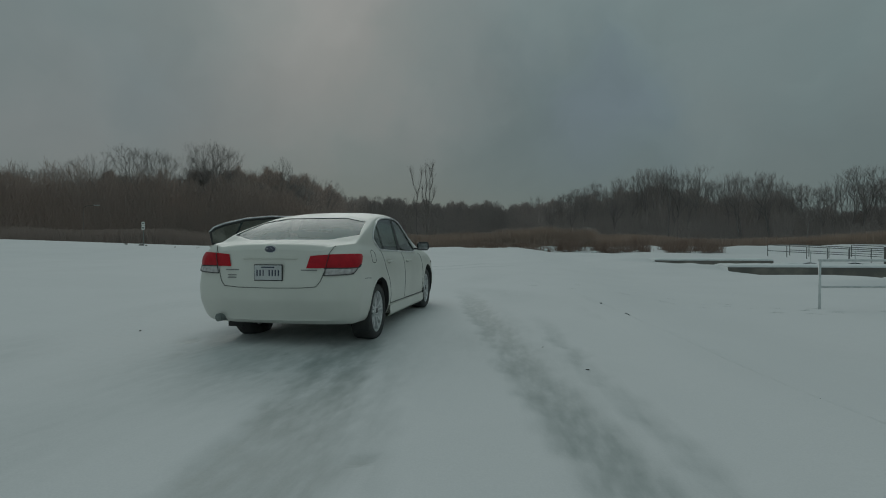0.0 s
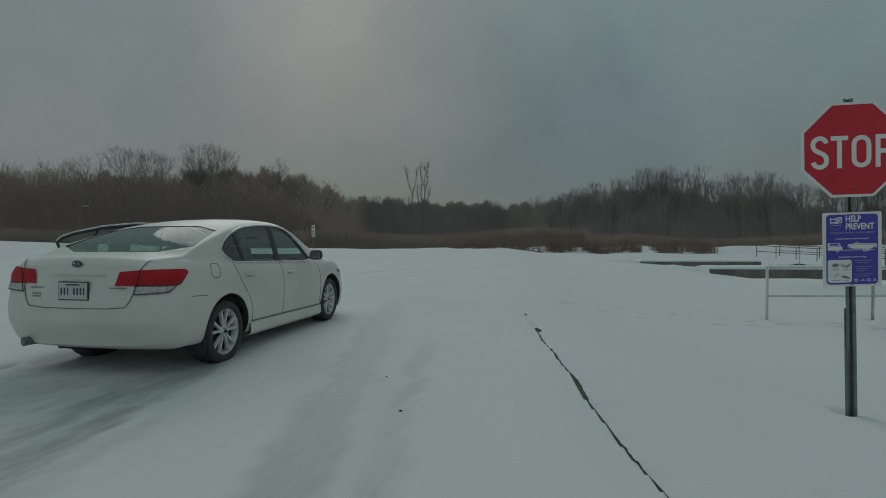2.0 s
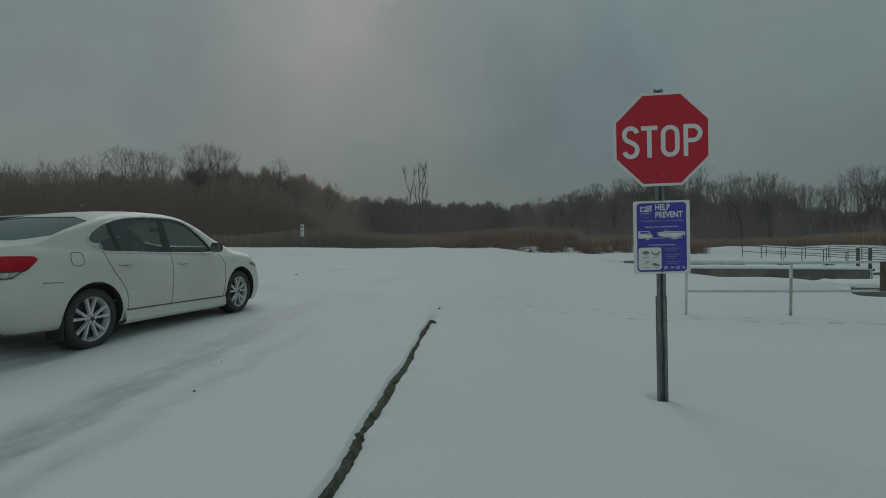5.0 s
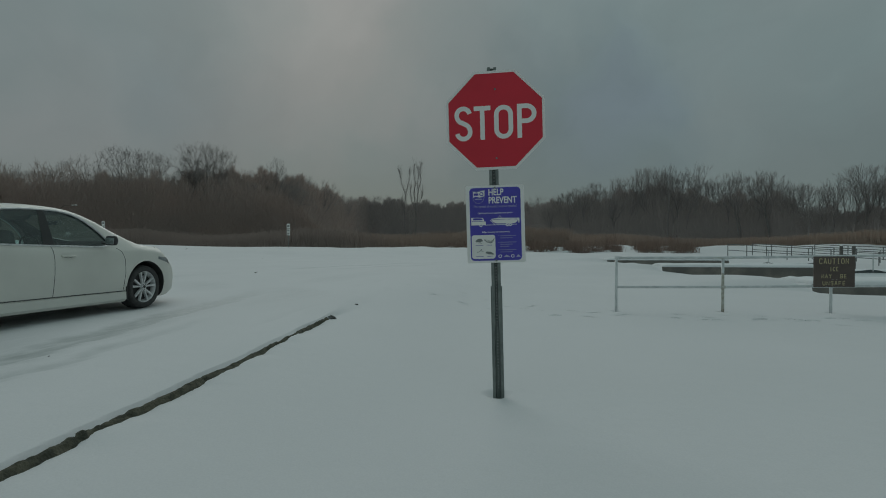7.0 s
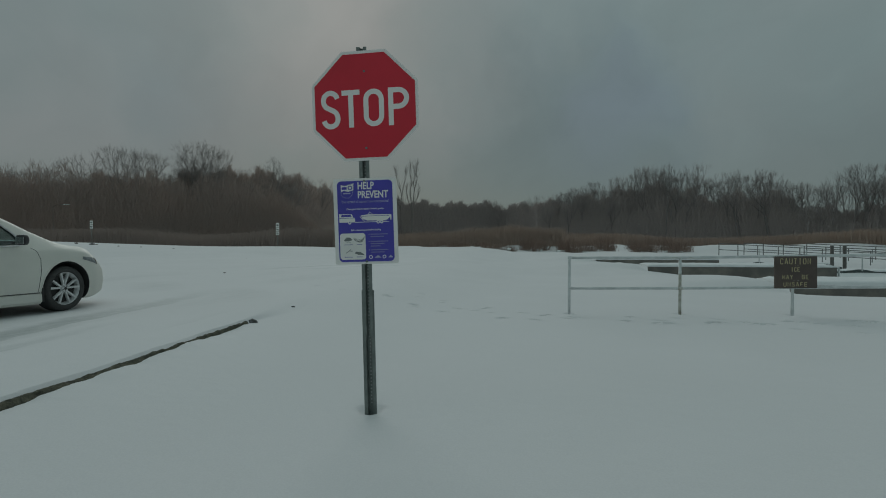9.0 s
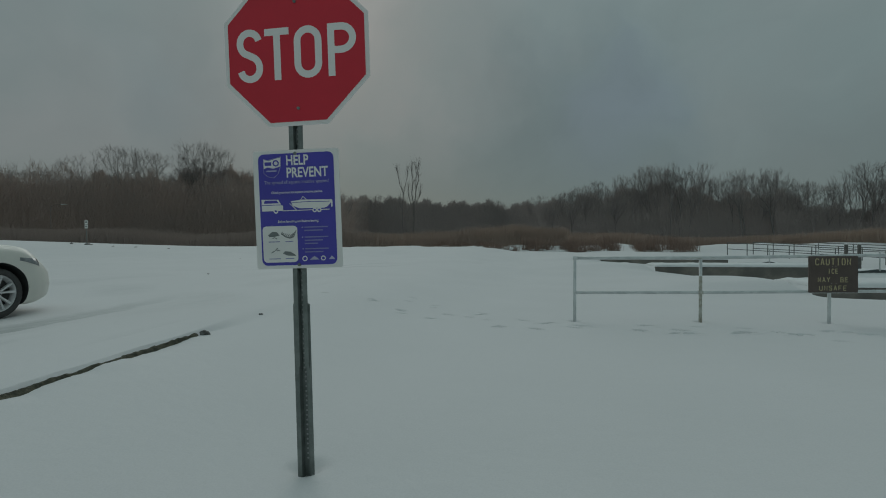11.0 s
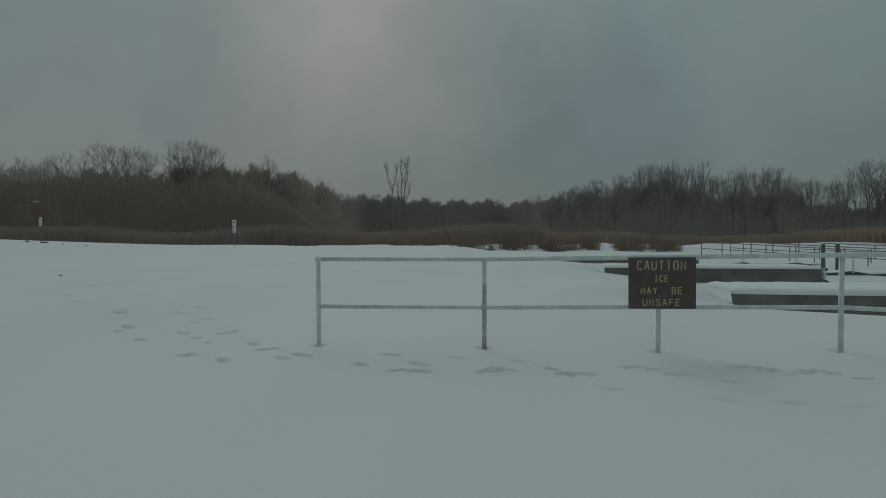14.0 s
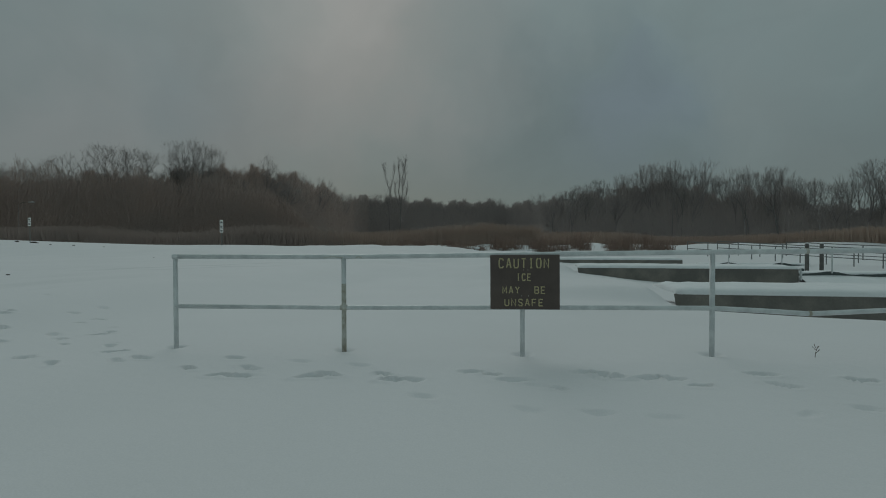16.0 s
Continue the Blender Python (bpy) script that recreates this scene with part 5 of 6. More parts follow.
def build_fence():
    fence = new("pipe_fence")
    for n, x in enumerate(FENCE_X):
        y = fence_y(x)
        post = part("post", tube([(x, y, ground_z(x, y) - 0.3), (x, y, rail_z(TOP_RAIL, x))], 0.024, 14), GALV, fence, smooth=True)
        if n == 1:
            part("rust_patch", tube([(x, y, -0.05), (x, y, 0.2), (x, y, 0.42), (x, y, 0.66)], 0.0245, 14), RUST, post, "rust-stained lower part", smooth=True)
            part("rail_tee", tube([(x - 0.035, y, 0.412), (x + 0.035, y, 0.413)], 0.0275, 14), RUST, post)
    part("top_rail", tube([(x, fence_y(x), z) for x, z in TOP_RAIL], 0.0245, 14), GALV, fence, smooth=True)
    part("lower_rail", tube([(x, fence_y(x), z) for x, z in LOW_RAIL], 0.0235, 14), GALV, fence, smooth=True)
    top, ends = rail_z(TOP_RAIL, FENCE_X[0]), (TOP_RAIL[0][0],)
    for x, z in ((8.39, 0.416), (8.36, rail_z(TOP_RAIL, 8.36))):
        part("coupling", tube([(x - 0.012, fence_y(x), z), (x + 0.012, fence_y(x), z)], 0.0275, 14), RUST, fence)
    part("corner_cap", tube([(ends[0] - 0.015, fence_y(ends[0]), top), (ends[0] + 0.05, fence_y(ends[0]), top)], 0.027, 12), GALV, fence)
    # wire ties round the second post
    for x, w in ((FENCE_X[1] - 0.1, 0.1), (FENCE_X[1] + 0.17, 0.03)):
        part("wire_tie", tube([(x - w, fence_y(x) - 0.03, top - 0.004), (x, fence_y(x) - 0.034, top + 0.004), (x + w, fence_y(x) - 0.03, top - 0.006)], 0.005, 5), RUST, fence)
    return tagged(fence, "grey galvanised two-rail pipe fence standing in snow", "fence")


build_fence()


# routed capitals: strokes in a box one wide and one high, centred
GLYPHS = {
    "C": (((0.5, 0.3), (0.3, 0.5), (-0.3, 0.5), (-0.5, 0.3), (-0.5, -0.3), (-0.3, -0.5), (0.3, -0.5), (0.5, -0.3)),),
    "A": (((-0.5, -0.5), (-0.06, 0.5), (0.06, 0.5), (0.5, -0.5)), ((-0.3, -0.16), (0.3, -0.16))),
    "U": (((-0.5, 0.5), (-0.5, -0.3), (-0.3, -0.5), (0.3, -0.5), (0.5, -0.3), (0.5, 0.5)),),
    "T": (((-0.5, 0.5), (0.5, 0.5)), ((0.0, 0.4), (0.0, -0.5))),
    "I": (((0.0, 0.5), (0.0, -0.5)), ((-0.25, 0.5), (0.25, 0.5)), ((-0.25, -0.5), (0.25, -0.5))),
    "O": (((-0.07, 0.5), (-0.3, 0.5), (-0.5, 0.3), (-0.5, -0.3), (-0.3, -0.5), (-0.07, -0.5)), ((0.07, 0.5), (0.3, 0.5), (0.5, 0.3), (0.5, -0.3), (0.3, -0.5), (0.07, -0.5))),
    "N": (((-0.5, -0.5), (-0.5, 0.5), (0.5, -0.5), (0.5, 0.5)),),
    "E": (((0.5, 0.5), (-0.5, 0.5), (-0.5, -0.5), (0.5, -0.5)), ((-0.38, 0.0), (0.35, 0.0))),
    "M": (((-0.5, -0.5), (-0.5, 0.5), (0.0, -0.15), (0.5, 0.5), (0.5, -0.5)),),
    "Y": (((-0.5, 0.5), (0.0, 0.02), (0.5, 0.5)), ((0.0, -0.05), (0.0, -0.5))),
    "B": (((-0.5, -0.5), (-0.5, 0.5), (0.3, 0.5), (0.46, 0.36), (0.46, 0.16), (0.3, 0.02), (0.5, -0.14), (0.5, -0.36), (0.32, -0.5), (-0.4, -0.5)), ((-0.38, 0.02), (0.2, 0.02))),
    "S": (((0.5, 0.32), (0.3, 0.5), (-0.3, 0.5), (-0.5, 0.3), (-0.3, 0.05), (0.3, -0.05), (0.5, -0.3), (0.3, -0.5), (-0.3, -0.5), (-0.5, -0.32)),),
    "F": (((0.5, 0.5), (-0.5, 0.5), (-0.5, -0.5)), ((-0.38, 0.0), (0.3, 0.0))),
}


def build_caution():
    board = new("caution_sign")
    w, h = 0.672, 0.535
    part("board", box((0, 0, 0), (w, 0.03, h), 0.006), BOARD, board)
    for text, z, tall, wide in (("CAUTION", 0.185, 0.1, 0.0725), ("ICE", 0.048, 0.074, 0.052), ("MAY  BE", -0.078, 0.074, 0.062), ("UNSAFE", -0.2, 0.074, 0.066)):
        for n, ch in enumerate(text):
            if ch == " ":
                continue
            bm = bmesh.new()
            cx = -0.01 + (n - (len(text) - 1) / 2) * wide
            stroke = 0.0125 if tall > 0.09 else 0.0105
            gw, gh = wide * 0.64 - stroke * 0.4, tall - stroke
            for k, path in enumerate(GLYPHS[ch]):
                add_stroke(bm, [(cx + px * gw, z + pz * gh) for px, pz in path], stroke, -0.0165 - 0.0003 * k, -0.0140)
            part("letter", bm, YELLOW, board)
    for x, z in ((-0.03, -0.135), (0.035, -0.135), (-0.015, 0.12), (0.03, 0.12)):
        part("screw", tube([(x, -0.018, z), (x, -0.01, z)], 0.0045, 8), RUST, board)
    x = 5.772
    board.matrix_basis = pose(x, fence_y(x) - 0.045, 0.695, 0, -0.3, 2.5)
    return tagged(board, "brown wooden board with yellow lettering fixed to the fence", "warning sign")


build_caution()


# ---------------------------------------------------------------- boat docks
def snow_slab(x0, x1, y0, y1, z, thick, seed):
    """An uneven cap of snow on a flat top."""
    r = np.random.default_rng(seed)
    nx, ny = max(8, int((x1 - x0) / 0.25)), 8
    verts, faces = [], []
    bump = r.normal(size=(nx + 1, ny + 1))
    bump = (bump + np.roll(bump, 1, 0) + np.roll(bump, 1, 1) + np.roll(bump, 2, 0)) / 4
    for i in range(nx + 1):
        for k in range(ny + 1):
            x, y = x0 + (x1 - x0) * i / nx, y0 + (y1 - y0) * k / ny
            e = min(1.0, 4 * min(i / nx * (x1 - x0), (nx - i) / nx * (x1 - x0)) + 0.05, 1.0)
            rim = 0.45 if k in (0, ny) else 1.0
            verts.append((x, y + (0.03 * bump[i, k] if k == 0 else 0), z + thick * rim * (0.6 + 0.4 * e) + 0.018 * bump[i, k]))
    n = (nx + 1) * (ny + 1)
    verts += [(x, y, z - 0.004) for x, y, _ in verts[:n]]
    for i in range(nx):
        for k in range(ny):
            a = i * (ny + 1) + k
            faces.append((a, a + ny + 1, a + ny + 2, a + 1))
    for i in range(nx):
        a, b = i * (ny + 1), (i + 1) * (ny + 1)
        faces += [(a, a + n, b + n, b), (a + ny, b + ny, b + ny + n, a + ny + n)]
    for k in range(ny):
        a, b = k, nx * (ny + 1) + k
        faces += [(a, a + 1, a + 1 + n, a + n), (b, b + n, b + 1 + n, b + 1)]
    return verts, faces


def build_dock(x0, x1, y, top, wide, seed):
    dock = new("boat_dock")
    # the shore end is chamfered, and the wall goes down below the ice
    out = [(x0, top), (x1, top), (x1, -1.1), (x0 + 0.1, -1.1), (x0 + 0.05, top - 0.3)]
    bm = plate(out, y, y + wide)
    for v in bm.verts:
        if v.co.x < x0 + 0.3:
            v.co.x += 1.3 * (v.co.y - y) / wide - 0.1
    part("wall", bm, CONCRETE, dock)
    from_lists("snow_cover", *snow_slab(x0 - 0.02, x1, y - 0.02, y + wide, top, 0.13, seed), SNOW_CAP, dock, "unbroken layer of snow", smooth=True)
    return tagged(dock, "snow-capped concrete boat dock wall above the ice", "dock", "boat docks")


for d in DOCKS:
    build_dock(*d)


def build_bumper():
    x, y, z = 17.31, 23.15, -0.12
    b = new("mooring_bracket")
    part("upright", box((x, y, z - 0.22), (0.07, 0.09, 0.5), 0.015), GALV, b)
    part("roller", tube([(x + 0.05, y - 0.05, z - 0.02), (x + 0.05, y + 0.12, z - 0.02)], 0.06, 14), FLOAT, b)
    return tagged(b, "steel mooring bracket with a dark roller at a dock end", "bracket")


build_bumper()


def build_float(x0, x1, y, seed, tilt=0.0):
    f = new("floating_dock")
    z = -0.47
    r = np.random.default_rng(seed)
    spots = [x0 + 1.4 + 3.0 * k for k in range(int((x1 - x0) / 3.0))]
    xs = np.arange(x0, x1, 0.2)
    hump = sum(0.11 * np.exp(-((xs - x) / 0.42) ** 2) for x in spots)
    upper = z + 0.07 + hump + 0.02 * np.sin(xs * 2.1) + r.normal(0, 0.006, len(xs))
    lower = z - 0.02 + 0.03 * np.sin(xs * 1.3 + 1)
    # a dark edge that swells at each post, and snow drifted over the deck behind it
    part("float_body", plate([*zip(xs, upper), *zip(xs[::-1], lower[::-1])], y, y + 0.16), FLOAT, f)
    part("deck", box(((x0 + x1) / 2, y + 0.78, z), (x1 - x0, 1.24, 0.1), 0.03), FLOAT, f)
    # snow drifted up against the front
    top = z + 0.01 + 0.025 * np.sin(xs * 1.7) + 0.02 * np.sin(xs * 0.6 + seed)
    rows = [(y - 1.7, np.full(len(xs), -0.95)), (y - 0.8, -0.72 + 0.03 * np.sin(xs)), (y - 0.25, top - 0.06), (y - 0.02, top), (y + 0.06, top - 0.2)]
    verts = [(float(xx), yy, float(zz)) for yy, zs in rows for xx, zz in zip(xs, zs)]
    m = len(xs)
    from_lists("snow_drift", verts, [(k * m + i, k * m + i + 1, (k + 1) * m + i + 1, (k + 1) * m + i) for k in range(4) for i in range(m - 1)], SNOW_CAP, f, smooth=True)
    from_lists("snow_cover", *snow_slab(x0 - 0.05, x1 + 0.05, y + 0.1, y + 1.42, z + 0.05, 0.1, seed), SNOW_CAP, f, smooth=True)
    for x in spots:
        part("dock_post", tube([(x, y, z + 0.1), (x, y, z + 1.05)], 0.03, 10), GALV, f)
    return tagged(f, "low dark floating dock under snow with thin steel posts", "dock", "floating docks")


build_float(17.9, 27.0, 24.6, 5)
build_float(17.0, 23.0, 33.2, 6)


def build_railing(p, q, zt, drop, posts, name="gangway_railing"):
    """A handrail with a middle rail between two ends, and upright posts."""
    rail = new(name)
    a, b = Vector((*p, zt[0])), Vector((*q, zt[1]))
    part("hand_rail", tube([a, a.lerp(b, 0.5), b], 0.03, 8), RAIL, rail)
    part("middle_rail", tube([a - Vector((0, 0, drop)), b - Vector((0, 0, drop))], 0.025, 8), RAIL, rail)
    for k in range(posts):
        c = a.lerp(b, k / (posts - 1))
        part("post", tube([c, c - Vector((0, 0, drop * 2))], 0.03, 8), RAIL, rail)
    return tagged(rail, "thin galvanised gangway railing above the snow", "railing", "gangway railings")


build_railing((16.9, 36.0), (27.6, 29.8), (1.0, 0.28), 0.45, 11)
build_railing((19.3, 37.4), (30.2, 31.2), (1.02, 0.32), 0.45, 11)
build_railing((23.0, 36.0), (31.5, 31.5), (0.97, 0.5), 0.45, 6)


def build_pile(x, y, top):
    p = new("mooring_pile")
    part("shaft", tube([(x, y, -1.3), (x + 0.01, y, -0.2), (x, y, top)], [0.1, 0.1, 0.095], 16), TIMBER, p, smooth=True)
    bm = bmesh.new()
    r = bmesh.ops.create_uvsphere(bm, u_segments=14, v_segments=8, radius=1)
    bmesh.ops.transform(bm, matrix=Matrix.Translation((x, y, top)) @ Matrix.Diagonal((0.1, 0.1, 0.045, 1)), verts=r["verts"])
    part("snow_top", bm, SNOW_CAP, p, smooth=True)
    return tagged(p, "dark timber mooring pile with a little snow on top", "pile", "mooring piles")


build_pile(21.1, 30.0, 0.92)
build_pile(21.85, 30.05, 0.92)


# ---------------------------------------------------------------- far signs, lamp, litter
def build_parking_sign(x, y, plates, top):
    z0 = ground_z(x, y)
    s = new("parking_sign")
    part("post", tube([(x, y, z0 - 0.3), (x, y, top)], 0.03, 8), POST_STEEL, s)
    z = top
    for h in plates:
        pl = part("plate", plate(round_rect(0.32, h, 0.03, x, z - h / 2), y - 0.045, y - 0.035), SIGN_WHITE, s)
        part("print_bar", box((x, y - 0.047, z - h / 2), (0.2, 0.003, h * 0.4)), SIGN_GREY, pl)
        z -= h + 0.04
    return tagged(s, "small white parking plates on a thin post at the lot's edge", "sign", "parking signs")


build_parking_sign(-20.3, 40.4, (0.42, 0.3, 0.3), 2.95)
build_parking_sign(-38.2, 38.8, (0.36, 0.36), 3.25)


def build_lamp(x, y, top):
    z0 = ground_z(x, y)
    l = new("street_lamp")
    part("pole", tube([(x, y, z0 - 0.5), (x, y, top - 0.3)], [0.05, 0.03], 10), BARK, l)
    part("arm", tube([(x, y, top - 0.3), (x + 0.6, y, top), (x + 1.7, y, top + 0.05)], 0.035, 8), BARK, l)
    part("lamp_head", box((x + 2.1, y, top + 0.04), (0.8, 0.3, 0.1), 0.04), GALV, l)
    return tagged(l, "street lamp with a pale head before the woods", "street lamp")


build_lamp(-62.0, 58.0, 6.4)


def build_chunk(x, y, size, seed, name="ice_chunk", material=None, label="grey chunk lying on the snow along the kerb", cat="ice"):
    r = random.Random(seed)
    bm = bmesh.new()
    q = bmesh.ops.create_icosphere(bm, subdivisions=2, radius=1)
    for v in q["verts"]:
        k = 0.7 + 0.3 * noise.noise(v.co * 1.7 + Vector((seed, 0, 0))) + r.uniform(-0.06, 0.06)
        v.co = Vector((v.co.x * size[0], v.co.y * size[1], max(-0.5, v.co.z) * size[2])) * k
    me = as_mesh(bm, material or ROCK)
    ob = link_mesh(name, me, None)
    ob.matrix_basis = pose(x, y, ground_z(x, y) + size[2] * 0.15, 0, 0, r.uniform(0, 180))
    return tagged(ob, label, cat)


# the kerb's concrete end, shaped as a rough chunk, and a smaller piece beyond
build_chunk(-2.36, 2.66, (0.09, 0.06, 0.055), 1)
build_chunk(-2.44, 4.1, (0.05, 0.03, 0.022), 2)
for x, y, s in ((-41, 40, 0.3), (-39.6, 40.3, 0.45), (-38.9, 40.1, 0.25), (-33.0, 36.0, 0.16), (-31.0, 36.2, 0.2), (-27, 35, 0.12), (-16, 27, 0.1)):
    build_chunk(x, y, (s, s * 0.6, s * 0.35), int(-x * 7), "dirt_clod", LEAF, "dark clod of dirty snow at the lot's edge", "clod")


def build_leaf(x, y, size, seed):
    r = random.Random(seed)
    bm = bmesh.new()
    pts = [(0, -1, 0.1), (0.45, -0.4, 0.25), (0.5, 0.3, 0.2), (0.1, 1, 0.35), (-0.4, 0.4, 0.3), (-0.5, -0.3, 0.1)]
    vs = [bm.verts.new((a * size, b * size, (c + r.uniform(0, 0.25)) * size)) for a, b, c in pts]
    mid = bm.verts.new((0, 0, size * 0.05))
    for a, b in zip(vs, vs[1:] + vs[:1]):
        bm.faces.new((a, b, mid))
    ext = bmesh.ops.extrude_face_region(bm, geom=bm.faces[:])
    bmesh.ops.translate(bm, vec=(0, 0, 0.003), verts=[g for g in ext["geom"] if isinstance(g, bmesh.types.BMVert)])
    ob = part("dead_leaf", bm, LEAF)
    ob.matrix_basis = pose(x, y, ground_z(x, y) + 0.004, 0, 0, r.uniform(0, 360))
    return tagged(ob, "curled dark dead leaf lying on the snow", "leaf", "dead leaves")


for n, (x, y, s) in enumerate(((-3.9, -0.15, 0.011), (-3.6, -1.0, 0.018), (-8.7, 12.45, 0.09), (-8.74, 0.31, 0.02), (9.4, 1.6, 0.05))):
    build_leaf(x, y, s, n)


def build_weed(x, y, tall, seed):
    r = random.Random(seed)
    z = ground_z(x, y)
    bm = bmesh.new()
    add_tube(bm, [(x, y, z - 0.03), (x + 0.01, y, z + tall * 0.5), (x + 0.03, y, z + tall)], [0.003, 0.0025, 0.002], 5)
    for k in range(5):
        h = z + tall * r.uniform(0.3, 0.9)
        a = r.uniform(0, 6.28)
        add_tube(bm, [(x + 0.012, y, h), (x + 0.012 + 0.03 * math.cos(a), y + 0.03 * math.sin(a), h + 0.035)], [0.002, 0.0025], 4)
    return tagged(part("dead_weed", bm, WEED), "single dry weed stem poking through the snow", "weed")


build_weed(8.42, 5.55, 0.11, 1)


# ---------------------------------------------------------------- reeds, bushes and woods
def blades(name, roots, dirs, lengths, widths, material, face_xy, seed):
    """Many thin tapering blades as one mesh, a narrow quad each."""
    n = len(roots)
    tips = roots + dirs * lengths[:, None]
    w = np.stack([face_xy[:, 0], face_xy[:, 1], np.zeros(n)], 1) * widths[:, None]
    v = np.stack([roots - w, roots + w, tips + w * 0.3, tips - w * 0.3], 1).reshape(-1, 3)
    f = np.arange(n)[:, None] * 4 + [0, 1, 2, 3]
    me = bpy.data.meshes.new(name)
    me.vertices.add(len(v))
    me.vertices.foreach_set("co", v.ravel())
    me.loops.add(f.size)
    me.loops.foreach_set("vertex_index", f.ravel().astype(np.int32))
    me.polygons.add(len(f))
    me.polygons.foreach_set("loop_start", np.arange(0, f.size, 4, dtype=np.int32))
    me.update(calc_edges=True)
    return link_mesh(name, me, material)


def build_reeds():
    r = np.random.default_rng(21)
    n = 260000
    az = np.radians(r.uniform(-62, 50, n))
    d = 57 + 45 * r.random(n) ** 1.9 + 12 * (az > 0.12) * np.clip(az / 0.3, 0, 1)
    x, y = d * np.sin(az) + 1, d * np.cos(az)
    y = np.where(y < 50 + 0.02 * np.abs(x), 50 + 0.02 * np.abs(x) + r.exponential(3.0, n), y)
    z = height(x, y)
    tall = r.uniform(1.7, 3.1, n) * (0.9 + 0.2 * np.sin(x * 0.21) * np.sin(y * 0.17 + x * 0.05)) * (1 - 0.3 * sstep(az, 0.15, 0.4))
    lean = np.stack([r.normal(0, 0.17, n), r.normal(0, 0.12, n), np.ones(n)], 1)
    lean /= np.linalg.norm(lean, axis=1)[:, None]
    a = r.uniform(-0.9, 0.9, n)
    thick = r.uniform(0.011, 0.022, n)
    old = az + r.normal(0, 0.06, n) < -0.3
    for who, stuff, words in ((~old, REED, "broad bed of dry brown reeds before the woods"), (old, REED_DARK, "bed of old dark reeds along the foot of the woods")):
        ob = blades("reed_bed", np.stack([x, y, z - 0.05], 1)[who], lean[who], tall[who], thick[who], stuff, np.stack([np.cos(a), np.sin(a)], 1)[who], 2)
        tagged(ob, words, "reeds", kind="stuff")


build_reeds()


def build_bush(x, y, wide, tall, seed):
    r = np.random.default_rng(seed)
    bush = new("bush")
    n = 210
    z = ground_z(x, y)
    root = np.stack([r.normal(0, wide * 0.3, n), r.normal(0, 0.3, n), np.full(n, z - 0.05)], 1)
    root[:, :2] += (x, y)
    way = np.stack([r.normal(0, 0.35, n), r.normal(0, 0.3, n), np.ones(n)], 1)
    way /= np.linalg.norm(way, axis=1)[:, None]
    a = r.uniform(-0.8, 0.8, n)
    stems = blades("twig_clump", root, way, r.uniform(0.5, 1.0, n) * tall, r.uniform(0.008, 0.017, n), SHRUB, np.stack([np.cos(a), np.sin(a)], 1), seed)
    stems.parent = bush
    tagged(stems, kind="stuff")
    bm = bmesh.new()
    for k in range(5):
        q = bmesh.ops.create_icosphere(bm, subdivisions=2, radius=1)
        c = Vector((x + r.normal(0, wide * 0.35), y + r.uniform(0.1, 0.8), z + 0.04))
        s = r.uniform(0.15, 0.36)
        for v in q["verts"]:
            v.co = c + Vector((v.co.x * s * 1.3, v.co.y * s, v.co.z * s * 0.6)) * (1 + 0.15 * noise.noise(v.co * 2))
    part("snow_clump", bm, SNOW_CAP, bush, smooth=True)
    return tagged(bush, "low bare shrub half buried in clumps of snow", "bush", "shore bushes")


rb_ = random.Random(9)
for k in range(36):
    bx = -10.5 + 31 * k / 35 + rb_.uniform(-0.6, 0.6)
    if rb_.random() < 0.86:
        build_bush(bx, 52.4 + rb_.uniform(-1.2, 1.5), rb_.uniform(1.0, 1.9), rb_.uniform(1.0, 1.9) * (0.6 if bx < 3 else 1.15), 100 + k)


SKYLINE = [(-70, 0.11), (-49.3, 0.113), (-46.5, 0.105), (-44.2, 0.128), (-42, 0.132), (-39.9, 0.128), (-37, 0.135), (-35.4, 0.148), (-33.9, 0.146), (-31.7, 0.148), (-29.4, 0.147), (-28.2, 0.146),
           (-25.9, 0.138), (-23.5, 0.126), (-22.0, 0.115), (-20, 0.0942), (-18.8, 0.0885), (-14.9, 0.091), (-10.4, 0.0845), (-8.1, 0.0815), (-3.8, 0.0835), (-0.6, 0.0768), (3.3, 0.09), (5.7, 0.092),
           (7.9, 0.11), (10.6, 0.114), (12.9, 0.128), (15, 0.134), (17.8, 0.132), (20.4, 0.114), (21.8, 0.119), (23.7, 0.124), (25.6, 0.114), (26.9, 0.112), (28.2, 0.103), (29.3, 0.092), (31, 0.1), (50, 0.105)]
WOOD_FAR = [(-70, 150), (-30, 155), (-24, 168), (-20, 200), (-17, 240), (-1, 240), (3, 205), (20, 190), (50, 175)]
# the trees that stand out over the woods: azimuth, height over distance, width of the crown
HEROES = ((-50.0, 0.121, 1.0), (-47.6, 0.118, 0.9), (-44.4, 0.152, 1.0), (-42.3, 0.157, 1.15), (-40.0, 0.154, 1.0), (-36.9, 0.164, 0.9), (-35.4, 0.178, 1.0), (-33.9, 0.169, 0.9))
SPIRES = ((-28.2, 0.164, 0.6), (14.8, 0.143, 0.8), (15.8, 0.144, 0.8), (16.8, 0.147, 0.8), (17.7, 0.14, 0.7), (19.3, 0.143, 0.8), (23.6, 0.126, 1.0), (26.2, 0.117, 1.0), (32.2, 0.121, 1.2), (33.4, 0.123, 1.3), (35.5, 0.12, 1.2))


def wood_top(az):
    p, q = np.array(SKYLINE).T
    return np.interp(az, p, q)


def wood_far(az):
    p, q = np.array(WOOD_FAR).T
    return np.interp(az, p, q)


